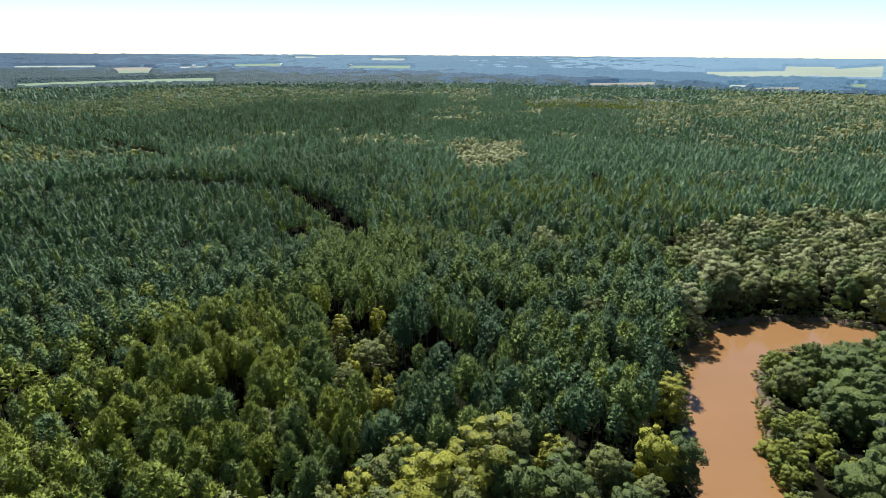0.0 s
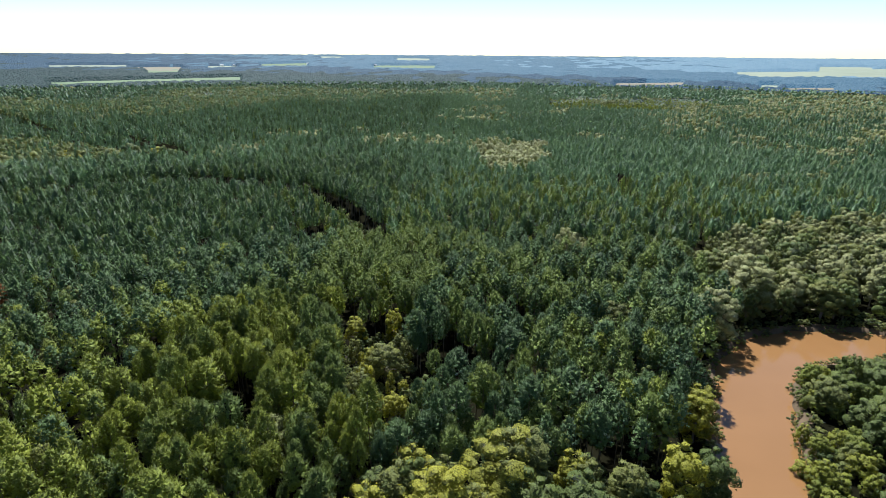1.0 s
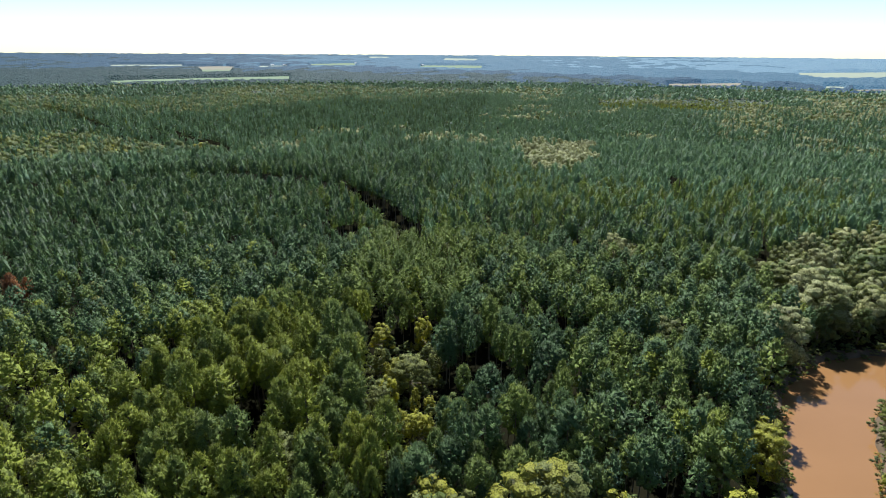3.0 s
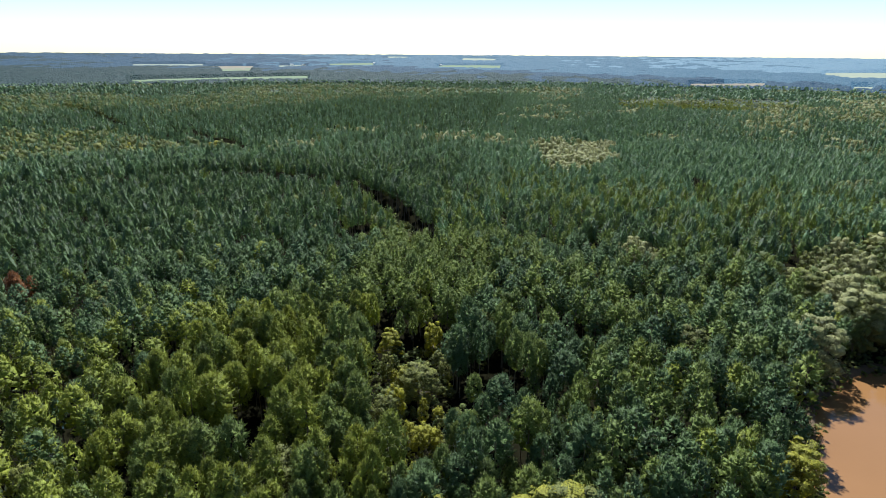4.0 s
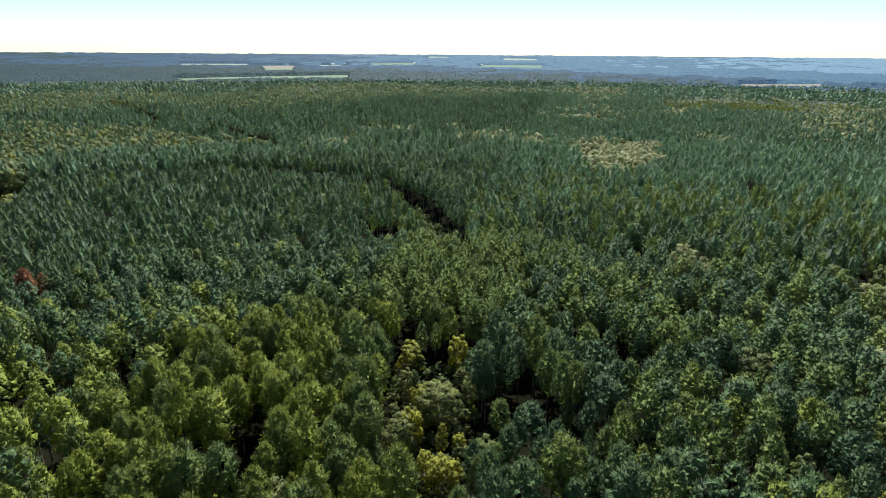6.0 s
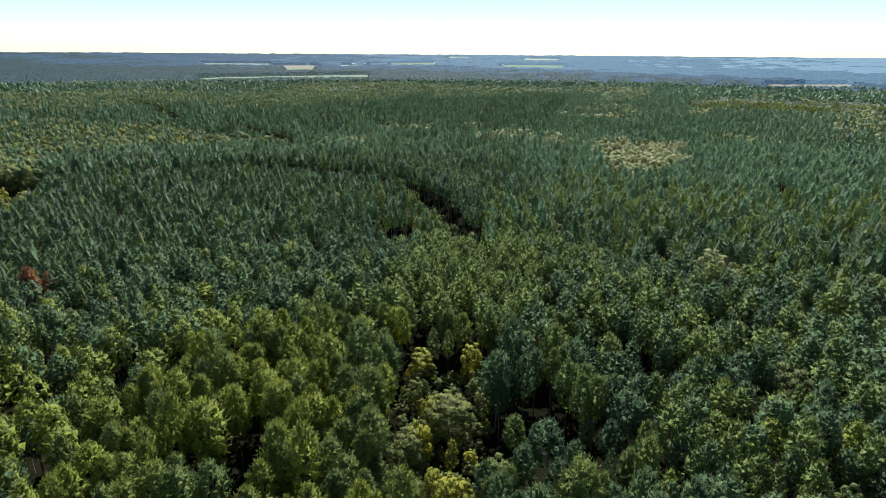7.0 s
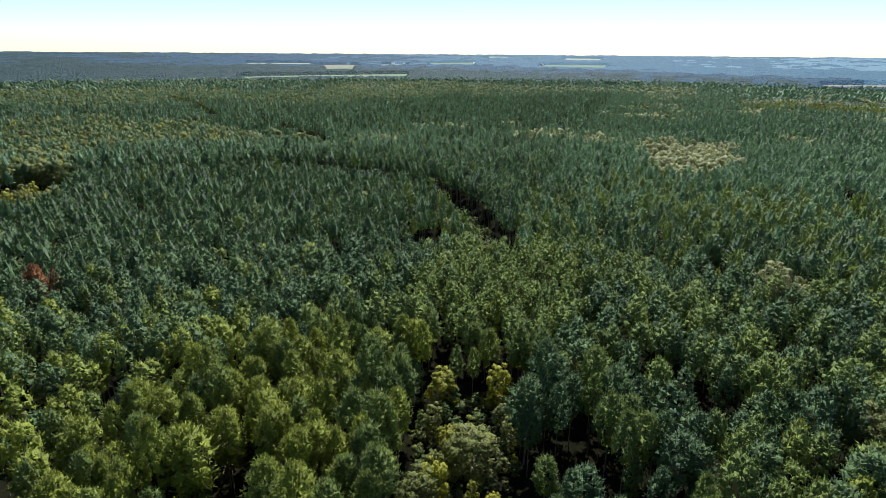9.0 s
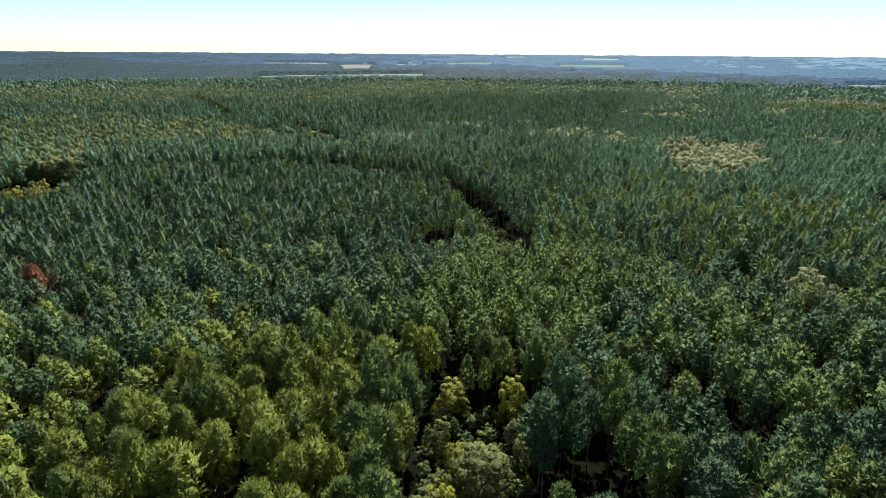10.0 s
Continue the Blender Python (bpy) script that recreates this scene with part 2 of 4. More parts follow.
# openings in the pines where the shade-coloured floor shows: x, y, half width, half depth
GAPS = [(-141, 184, 9.1, 5.8), (-114, 137, 5.2, 6.5), (-110, 147, 5.2, 5.8), (-101, 155, 5.2, 5.8), (-56, 131, 7.8, 6.5), (-33, 163, 3.9, 8.7),
        (-26, 180, 3.9, 7.2), (-12, 158, 3.9, 11.6), (-2, 168, 4.7, 10.2), (6, 160, 3.9, 5.8), (21, 194, 5.2, 5.8), (48, 185, 5.2, 5.8), (70, 165, 3.9, 7.2),
        (57, 150, 3.9, 5.8), (-62, 213, 5.2, 5.8), (-41, 199, 5.2, 7.2), (12, 206, 5.9, 5.8), (43, 226, 5.9, 7.2), (24, 190, 5.2, 5.1), (49, 209, 5.2, 5.8),
        (112, 425, 8, 24), (131, 436, 5, 16), (-46, 383, 6, 12), (49, 404, 9, 10), (-170, 340, 6, 8), (-87, 240, 7.8, 5.8), (-20, 262, 5, 4), (88, 282, 6, 5),
        (64, 316, 5, 6), (-120, 268, 6, 4), (-205, 282, 6, 5), (-74, 288, 11, 14), (-46, 290, 8, 17)]


def inside(poly, x, y):
    """True for the points that lie in the outline."""
    hit = np.zeros(x.shape, bool)
    for (ax, ay), (bx, by) in zip(poly, poly[1:] + poly[:1]):
        cross = (ay > y) != (by > y)
        hit ^= cross & (x < (bx - ax) * (y - ay) / (by - ay + 1e-12) + ax)
    return hit


def off_line(line, x, y):
    """The distance from a polyline."""
    best = np.full(x.shape, 1e9)
    for (ax, ay), (bx, by) in zip(line, line[1:]):
        dx, dy = bx - ax, by - ay
        k = np.clip(((x - ax) * dx + (y - ay) * dy) / (dx * dx + dy * dy), 0, 1)
        best = np.minimum(best, np.hypot(x - ax - k * dx, y - ay - k * dy))
    return best


def smooth_line(line, n=6):
    """A rounder polyline through the same points."""
    p = [Vector((*line[0], 0))] + [Vector((*q, 0)) for q in line] + [Vector((*line[-1], 0))]
    out = []
    for a, b, c, d in zip(p, p[1:], p[2:], p[3:]):
        for k in range(n):
            t = k / n
            v = 0.5 * ((2 * b) + (c - a) * t + (2 * a - 5 * b + 4 * c - d) * t * t + (3 * b - 3 * c + d - a) * t ** 3)
            out.append((v.x, v.y))
    return out + [line[-1]]


RIVER = smooth_line(RIVER)
RIDE = smooth_line(RIDE, 3)


def waves(x, y, size, seed):
    """Smooth noise from -1 to 1 with humps of about that size."""
    r = np.random.default_rng(seed)
    total = np.zeros(x.shape)
    for _ in range(7):
        a, ph, k = r.uniform(0, 2 * np.pi), r.uniform(0, 2 * np.pi), 2 * np.pi / size * r.uniform(0.6, 1.5)
        total += np.sin(k * (x * np.cos(a) + y * np.sin(a)) + ph)
    return total / 4.0


def rise(x, y):
    """The country climbs slowly towards the horizon."""
    d = np.hypot(x, y)
    return 57.0 * np.clip((d - 1300) / 3550, 0, 1.1) ** 1.3


def half_width(y):
    """Half of the river's width: it narrows towards the south."""
    return 8.0 + 1.8 * np.clip((y - 128) / 30, 0, 1)


def land(x, y):
    """The height of the ground."""
    z = rise(x, y) + 0.5 * waves(x, y, 60, 3)
    d = off_line(RIVER, x, y) + 1.2 * waves(x, y, 14, 5)
    bed = np.clip((half_width(y) + 3.5 - d) / 4.0, 0, 1)
    return z * (1 - bed) - 4.0 * bed * bed * (3 - 2 * bed)


# ------------------------------------------------------------ ground, river and fields


def spaced(fine_lo, fine_hi, step, lo, hi, grow=1.09):
    mid = list(np.arange(fine_lo, fine_hi + 0.1, step))
    up, s = [mid[-1]], step
    while up[-1] < hi:
        s *= grow
        up.append(up[-1] + s)
    down, s = [mid[0]], step
    while down[-1] > lo:
        s *= grow
        down.append(down[-1] - s)
    return np.array(down[:0:-1] + mid + up[1:])


def grid_mesh(name, xs, ys, zs, mats):
    nx, ny = len(xs), len(ys)
    gx, gy = np.meshgrid(xs, ys)
    me = bpy.data.meshes.new(name)
    idx = np.arange(nx * ny).reshape(ny, nx)
    quads = np.stack([idx[:-1, :-1], idx[:-1, 1:], idx[1:, 1:], idx[1:, :-1]], -1).reshape(-1, 4)
    me.from_pydata(np.stack([gx, gy, zs(gx, gy)], -1).reshape(-1, 3).tolist(), [], quads.tolist())
    for m in mats:
        me.materials.append(m)
    me.polygons.foreach_set("use_smooth", [True] * len(me.polygons))
    return me, gx, gy, quads


xs, ys = spaced(40, 180, 1.5, -6500, 6500), spaced(90, 215, 1.5, -6500, 6500)
me, gx, gy, quads = grid_mesh("ground", xs, ys, land, [SHADED_LITTER, SAND])
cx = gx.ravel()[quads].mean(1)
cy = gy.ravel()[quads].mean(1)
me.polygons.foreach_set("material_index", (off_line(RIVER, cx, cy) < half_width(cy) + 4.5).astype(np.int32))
tagged(new("ground", me), "forest floor of needle litter coloured near-black for shade, with sandy river banks", "ground", kind="structure")

bm = bmesh.new()
side = []
for i, (x, y) in enumerate(RIVER):
    ax, ay = RIVER[max(i - 1, 0)]
    bx, by = RIVER[min(i + 1, len(RIVER) - 1)]
    n = Vector((-(by - ay), bx - ax, 0)).normalized() * 13.0
    side.append((bm.verts.new((x + n.x, y + n.y, -1.6)), bm.verts.new((x - n.x, y - n.y, -1.6))))
for (a, b), (c, d) in zip(side, side[1:]):
    bm.faces.new((a, b, d, c))
bmesh.ops.recalc_face_normals(bm, faces=bm.faces)
me = bpy.data.meshes.new("water")
bm.to_mesh(me)
me.materials.append(WATER)
if me.polygons[0].normal.z < 0:
    me.flip_normals()
tagged(new("water", me), "opaque orange-brown muddy river water with small ripples", "river", kind="structure")

# name of the crop, its far edge and near edge
FIELDS = [
    (CROP_GREEN, [(-1184, 1662), (-1018, 1860), (-784, 2072)], [(-976, 1368), (-834, 1521), (-628, 1655)], "long strip of pale green pasture between dark woods"),
    (CROP_TAN, [(-1511, 2643), (-1330, 2767)], [(-1257, 2300), (-1085, 2330)], "bare tan stubble field behind the woods"),
    (CROP_GREEN, [(-1323, 2450), (-1234, 2540)], [(-1031, 1932), (-992, 2058)], "bright green crop field behind the woods"),
    (CROP_PALE, [(-1903, 2678), (-1632, 2857)], [(-1614, 2270), (-1353, 2366)], "thin pale strip of open grassland"),
    (CROP_GREEN, [(-1099, 3196), (-905, 3417)], [(-904, 2629), (-727, 2740)], "light green farm field far off"),
    (CROP_PALE, [(-1242, 2862), (-1129, 2962)], [(-1048, 2412), (-951, 2495)], "small pale farm field far off"),
    (CROP_GREEN, [(-502, 3206), (-170, 3276)], [(-405, 2578), (-134, 2577)], "light green farm field ringed by woods"),
    (CROP_PALE, [(-545, 4502), (-272, 4447)], [(-440, 3628), (-219, 3583)], "pale farm field near the horizon"),
    (CROP_PALE, [(1170, 2719), (1272, 2722), (1713, 2826), (2396, 3315)], [(972, 2255), (951, 2028), (1214, 1995), (1340, 1839)], "wide pale straw-coloured farm field"),
    (CROP_PALE, [(875, 1859), (928, 1861)], [(725, 1538), (769, 1539)], "small pale clearing among trees"),
    (CROP_TAN, [(891, 1735), (1037, 1763)], [(750, 1458), (860, 1460)], "narrow tan clearing among trees"),
    (CROP_GREEN, [(1259, 1889), (1326, 1892)], [(1033, 1547), (1086, 1547)], "small green clearing among trees"),
    (CROP_TAN, [(456, 1922), (695, 1992)], [(371, 1562), (566, 1619)], "brownish patch of cut-over land"),
    (CROP_PALE, [(-1154, 4700), (-980, 4720)], [(-960, 3909), (-798, 4000)], "whitish field close to the horizon"),
    (CROP_PALE, [(1829, 3274), (2047, 3189)], [(1508, 2697), (1695, 2637)], "pale field strip far off"),
]
FIELDS = [(m, f, [(n[0] + 0.16 * (p[0] - n[0]), n[1] + 0.16 * (p[1] - n[1])) for n, p in zip(nr, f)], t) for m, f, nr, t in FIELDS]
for mat, far, near, label in FIELDS:
    bm = bmesh.new()
    cols = []
    n = 8
    for k in range(n + 1):
        u = k / n * (len(far) - 1)
        i = min(int(u), len(far) - 2)
        w = u - i
        f = Vector(far[i]).lerp(Vector(far[i + 1]), w)
        g = Vector(near[i]).lerp(Vector(near[i + 1]), w)
        col = []
        for j in range(13):
            p = g.lerp(f, j / 12)
            z = float(land(np.array([p.x]), np.array([p.y]))[0])
            col.append(bm.verts.new((p.x, p.y, z + 1.5)))
        cols.append(col)
    for a, b in zip(cols, cols[1:]):
        for j in range(12):
            bm.faces.new((a[j], a[j + 1], b[j + 1], b[j]))
    me = bpy.data.meshes.new("field")
    bm.to_mesh(me)
    me.materials.append(mat)
    if me.polygons[0].normal.z < 0:
        me.flip_normals()
    tagged(new("field", me), label, "field", kind="structure")

# ------------------------------------------------------------ tree shapes (triangles: n x 3 corners x 3)


def unit(v):
    return v / (np.linalg.norm(v, axis=-1, keepdims=True) + 1e-9)


def blades(c, d, length, width, r):
    """Pointed blades that start at c and run along d."""
    d = unit(d)
    s = unit(np.cross(d, r.normal(size=d.shape)))
    length, width = length * r.uniform(0.7, 1.25, (len(c), 1)), width * r.uniform(0.7, 1.3, (len(c), 1))
    return np.stack([c - s * width / 2, c + s * width / 2, c + d * length], 1)


def leaves(c, n, size, r):
    """Leafy scraps that lie about square to n."""
    n = unit(n + 0.55 * r.normal(size=n.shape))
    s = unit(np.cross(n, r.normal(size=n.shape)))
    t = np.cross(n, s)
    a = size * r.uniform(0.65, 1.35, (len(c), 1))
    return np.stack([c - 0.6 * a * s - 0.4 * a * t, c + 0.6 * a * s - 0.35 * a * t, c + 0.75 * a * t + 0.2 * a * s], 1)


def stem(points, radii, n=3):
    """A tapered stem along points, n-sided."""
    out = []
    ang = np.arange(n) * 2 * np.pi / n
    rings = [np.array(p) + r * np.stack([np.cos(ang), np.sin(ang), 0 * ang], 1) for p, r in zip(points, radii)]
    for a, b in zip(rings, rings[1:]):
        for i in range(n):
            j = (i + 1) % n
            out += [(a[i], a[j], b[j]), (a[i], b[j], b[i])]
    return np.array(out)


def knobs(c, size, r, d, n=5):
    """A small uneven n-sided dome at every place of c, that looks along d."""
    k = len(c)
    size = np.asarray(size)
    d = unit(d)
    s = unit(np.cross(d, r.normal(size=d.shape)))
    t = np.cross(d, s)
    a = np.arange(n)[None] * 2 * np.pi / n + r.uniform(-0.3, 0.3, (k, n))
    rr = (size[:, None] * r.uniform(0.75, 1.2, (k, n)))[..., None]
    ring = c[:, None] + rr * (np.cos(a)[..., None] * s[:, None] + np.sin(a)[..., None] * t[:, None]) - 0.45 * rr * d[:, None]
    top = c + d * (size * r.uniform(0.5, 0.8, k))[:, None]
    tris = np.stack([ring, np.roll(ring, -1, 1), np.repeat(top[:, None], n, 1)], 2)
    return tris.reshape(-1, 3, 3), np.repeat(c - 0.5 * d * size[:, None], n, 0)


def domes(c, size, r, d, n=6):
    """A rounded leafy lobe at every place of c, that looks along d: a cap over a band."""
    k = len(c)
    size = np.asarray(size)
    d = unit(d)
    s = unit(np.cross(d, r.normal(size=d.shape)))
    t = np.cross(d, s)
    rings = []
    for tilt, twist in ((0.85, 0.0), (2.05, 0.5)):
        a = (np.arange(n)[None] + twist) * 2 * np.pi / n + r.uniform(-0.25, 0.25, (k, n))
        rr = (size[:, None] * r.uniform(0.84, 1.16, (k, n)))[..., None]
        rings.append(c[:, None] + rr * (math.sin(tilt) * (np.cos(a)[..., None] * s[:, None] + np.sin(a)[..., None] * t[:, None]) + math.cos(tilt) * d[:, None]))
    up, low = rings
    top = np.repeat((c + d * (size * r.uniform(0.85, 1.1, k))[:, None])[:, None], n, 1)
    up2, low2 = np.roll(up, -1, 1), np.roll(low, -1, 1)
    tris = np.concatenate([np.stack(q, 2) for q in ((up, up2, top), (up, low, up2), (up2, low, low2))], 1)
    return tris.reshape(-1, 3, 3), np.repeat(c, 3 * n, 0)


def rounded(tris, own, axis, scale, weight, lift=0.3):
    """How each corner of the leaves faces: partly from its own clump's middle, partly from the crown's."""
    return unit(weight * unit(tris - own[:, None]) + unit((tris - axis) / scale) + np.array([0, 0, lift]))


def pine(seed, clumps, per, size, low=0.38, wide=2.6, tall=18.0, woody=2, sides=5, dome=1.7, tuft=1.0):
    """A loblolly pine of the plantation: a rounded cone of needle clumps on a bare lower stem. Returns needles, wood and how the crown bulges."""
    r = np.random.default_rng(seed)
    u = (np.arange(clumps) + r.uniform(0, 1, clumps)) / clumps
    u = np.clip(u ** 0.9, 0, 0.97)
    turn = np.arange(clumps) * 2.39996 + r.uniform(-0.4, 0.4, clumps)
    prof = np.clip(np.minimum((u + 0.12) / 0.3, 1), 0, 1) ** 0.6 * (1 - u ** dome) ** 0.8
    rad = wide * 0.98 * prof * r.uniform(0.62, 1.08, clumps)
    z = tall * (low + (1 - low) * u)
    c = np.stack([rad * np.cos(turn), rad * np.sin(turn), z + 0.10 * rad], 1)
    big = wide * (0.31 + 0.15 * (1 - u)) * r.uniform(0.7, 1.25, clumps) * (24 / clumps) ** 0.36 * tuft
    axis = np.array([0, 0, tall * (low + 0.32 * (1 - low))])
    scale = np.array([wide, wide, tall * (1 - low) * 0.6])
    solid, at = knobs(c, big * (0.92 if per else 1.05), r, np.stack([np.cos(turn), np.sin(turn), 0.55 + 1.2 * u], 1), sides)
    tris, own = [solid], [at]
    if per:
        n = unit(r.normal(size=(clumps * per, 3)) + np.repeat(unit(c - axis) + np.array([0, 0, 0.5]), per, 0) * 0.8)
        cc = np.repeat(c, per, 0) + n * np.repeat(big, per)[:, None] * r.uniform(0.55, 0.95, (len(n), 1))
        tris.append(blades(cc, n + np.array([0, 0, 0.55]) + 0.35 * r.normal(size=n.shape), size, size * 0.36, r))
        own.append(np.repeat(c, per, 0))
    tris, own = np.concatenate(tris), np.concatenate(own)
    lean = r.normal(size=2) * 0.15
    wood = stem([(0, 0, -0.3), (lean[0], lean[1], tall * 0.55), (lean[0], lean[1], tall * 0.93)], [0.19, 0.12, 0.03]) if woody else np.zeros((0, 3, 3))
    if woody == 1:
        wood = stem([(0, 0, -0.3), (0, 0, tall * 0.6)], [0.19, 0.10])
    return tris, wood, rounded(tris, own, axis, scale, 0.55 if per else 0.12)


def spire(seed, n=5, tall=18.0, low=0.50, wide=2.6, rings=((0.30, 1.0), (0.74, 0.62)), tufts=0, long=1.4, woody=False):
    """A pine farther off: an uneven, pointed crown with boughs that stick out of it."""
    r = np.random.default_rng(seed)
    ang = np.arange(n) * 2 * np.pi / n + r.uniform(0, 1)
    ring = []
    for h, w in rings:
        rr = wide * w * r.uniform(0.66, 1.22, n)
        ring.append(np.stack([rr * np.cos(ang + 2 * h), rr * np.sin(ang + 2 * h), tall * (low + (1 - low) * (h + 0.07 * r.normal(size=n)))], 1))
    top = np.array([0, 0, tall])
    out = []
    for a, b in zip(ring, ring[1:]):
        for i in range(n):
            j = (i + 1) % n
            out += [(a[i], a[j], b[i]), (a[j], b[j], b[i])]
    out += [(ring[-1][i], ring[-1][(i + 1) % n], top) for i in range(n)]
    out = np.array(out)
    if tufts:
        u = ((np.arange(tufts) + r.uniform(0, 1, tufts)) / tufts) ** 1.15
        t = np.arange(tufts) * 2.39996 + r.uniform(-0.3, 0.3, tufts)
        rad = wide * np.interp(u, [0.0, 0.3, 0.75, 1.0], [0.76, 0.96, 0.74, 0.10]) * r.uniform(0.72, 1.12, tufts)
        away = np.stack([np.cos(t), np.sin(t), 0 * t], 1)
        c = rad[:, None] * away + np.stack([0 * u, 0 * u, tall * (low + (1 - low) * u)], 1)
        out = np.concatenate([out, blades(c - 0.3 * away, away + np.array([0, 0, 0.8]) + 0.3 * r.normal(size=c.shape), long, 0.50 * long, r)])
    wood = stem([(0, 0, -0.3), (0, 0, tall * 0.6)], [0.19, 0.10]) if woody else np.zeros((0, 3, 3))
    face = unit((out - np.array([0, 0, tall * (low + 0.25 * (1 - low))])) / np.array([wide, wide, tall * (1 - low) * 0.6]))
    return out, wood, unit(face + 0.38 * r.normal(size=(len(out), 1, 3)))


def crown_tree(seed, lobes, per, size, tall=12.0, wide=3.6, low=0.25, limbs=4, sides=6):
    """A broad-leaved tree: a dome of leafy lobes over a forked trunk. Returns leaves, wood and bulge."""
    r = np.random.default_rng(seed)
    i = np.arange(lobes)
    h = (i + 0.5) / lobes
    turn = i * 2.39996 + r.uniform(0, 6)
    rad = wide * np.sqrt(np.clip(1 - (h * 1.15 - 0.25) ** 2, 0.05, 1)) * r.uniform(0.45, 0.95, lobes)
    c = np.stack([rad * np.cos(turn), rad * np.sin(turn), tall * (low + (0.90 - low) * h) + r.normal(size=lobes) * 0.4], 1)
    lr = wide * r.uniform(0.30, 0.50, lobes) * (20 / lobes) ** 0.4
    lr *= np.where(h > 0.85, 0.8, 1)
    n = unit(r.normal(size=(lobes * per, 3)))
    n[:, 2] = np.abs(n[:, 2]) * np.where(r.uniform(size=len(n)) < 0.75, 1, -1)
    cc = np.repeat(c, per, 0) + n * np.repeat(lr, per)[:, None] * np.array([1, 1, 0.85]) * r.uniform(0.84, 1.12, (len(n), 1))
    solid, at = domes(c, lr * 0.86, r, unit(c - np.array([0, 0, tall * (low + 0.2)])) + np.array([0, 0, 0.45]) + 0.35 * r.normal(size=c.shape), sides)
    tris, own = np.concatenate([leaves(cc, n, size, r), solid]), np.concatenate([np.repeat(c, per, 0), at])
    bulge = rounded(tris, own, np.array([0, 0, tall * (low + 0.25)]), np.array([wide, wide, tall * 0.5]), 0.85, 0.28)
    fork = tall * (low + 0.1)
    if not limbs:
        return tris, np.zeros((0, 3, 3)), bulge
    wood = [stem([(0, 0, -0.3), (0.1, 0, fork)], [0.024 * tall, 0.016 * tall], 4)]
    for k in range(limbs):
        q = c[(k * 3 + 1) % lobes]
        wood.append(stem([(0.1, 0, fork * 0.92), tuple(0.5 * q + np.array([0, 0, fork * 0.45])), tuple(q)], [0.012 * tall, 0.008 * tall, 0.002 * tall], 3))
    return tris, np.concatenate(wood), bulge


PINE_SHAPES = ((1, 0.46, 3.0, 3.6), (2, 0.42, 2.7, 2.6), (3, 0.48, 3.3, 4.4), (4, 0.52, 2.8, 3.6), (5, 0.46, 3.1, 3.0), (6, 0.50, 2.9, 4.6))
FINE_PINE = [pine(s, 58, 14, 0.74, low=lo, wide=w, dome=dm) for s, lo, w, dm in PINE_SHAPES]
CLOSE_PINE = [pine(s, 54, 6, 0.72, low=lo, wide=w, dome=dm, sides=4) for s, lo, w, dm in PINE_SHAPES]
NEAR_PINE = [pine(s, 40, 4, 0.80, low=lo, wide=w, dome=dm, sides=4, tuft=0.95) for s, lo, w, dm in PINE_SHAPES]
CROWN_RINGS = ((0.04, 0.45), (0.32, 0.66), (0.72, 0.40))
MID_PINE = [spire(s, 4, low=0.53, wide=2.95, rings=CROWN_RINGS, tufts=54, long=1.3, woody=True) for s in (11, 12, 13, 14)]
FAR_PINE = [spire(s, 3, wide=2.5, rings=((0.25, 0.7), (0.70, 0.4)), tufts=11, long=2.0) for s in (21, 22, 23)]
LAST_PINE = [spire(s, 3, wide=3.0) for s in (24, 25, 26)]
BROAD_SHAPES = ((31, 3.6, 0.20), (32, 3.2, 0.24), (33, 4.0, 0.18), (34, 3.0, 0.22))
FINE_BROAD = [crown_tree(s, 36, 20, 0.34, wide=w, low=lo) for s, w, lo in BROAD_SHAPES]
NEAR_BROAD = [crown_tree(s, 24, 8, 0.46, wide=w, low=lo, sides=5) for s, w, lo in BROAD_SHAPES]
BANK_BROAD = [crown_tree(s, 20, 6, 0.60, wide=w, low=lo, limbs=1, sides=4) for s, w, lo in BROAD_SHAPES]
LOW_BUSH = [crown_tree(s, 7, 4, 0.9, limbs=0, sides=3) for s in (44, 45, 46)]
MID_BROAD = [crown_tree(s, 9, 2, 0.8, limbs=0, sides=4) for s in (41, 42, 43)]
FAR_BROAD = [crown_tree(s, 4, 3, 1.3, limbs=0, sides=3, wide=3.0) for s in (51, 52)]
SHRUB = [crown_tree(s, 30, 12, 0.30, tall=6.5, wide=w, low=0.06) for s, w in ((71, 3.0), (72, 3.4), (73, 2.7), (74, 3.2))]

# ------------------------------------------------------------ where the trees stand


def scatter(x0, x1, y0, y1, step, seed, wobble=0.46, angle=0.35):
    """A jittered grid of places over the rectangle, its rows turned by angle."""
    r = np.random.default_rng(seed)
    c, s = math.cos(angle), math.sin(angle)
    mx, my, half = (x0 + x1) / 2, (y0 + y1) / 2, math.hypot(x1 - x0, y1 - y0) / 2
    g = np.arange(-half, half, step)
    u, v = (a.ravel() for a in np.meshgrid(g, g))
    u, v = u + r.uniform(-wobble, wobble, u.shape) * step, v + r.uniform(-wobble, wobble, v.shape) * step
    x, y = mx + c * u - s * v, my + s * u + c * v
    ok = (x > x0) & (x < x1) & (y > y0) & (y < y1)
    return x[ok], y[ok]


def reach(x, y):
    """The distance from the line over which the flight goes."""
    return np.hypot(x, y - np.clip(y, 0, 80))


def ahead(x, y, margin=0.0):
    """True for what lies in the wide sector of country that opens ahead of the flight."""
    a = np.degrees(np.arctan2(x, y + 30))
    return (a > -62 - margin) & (a < 41 + margin)


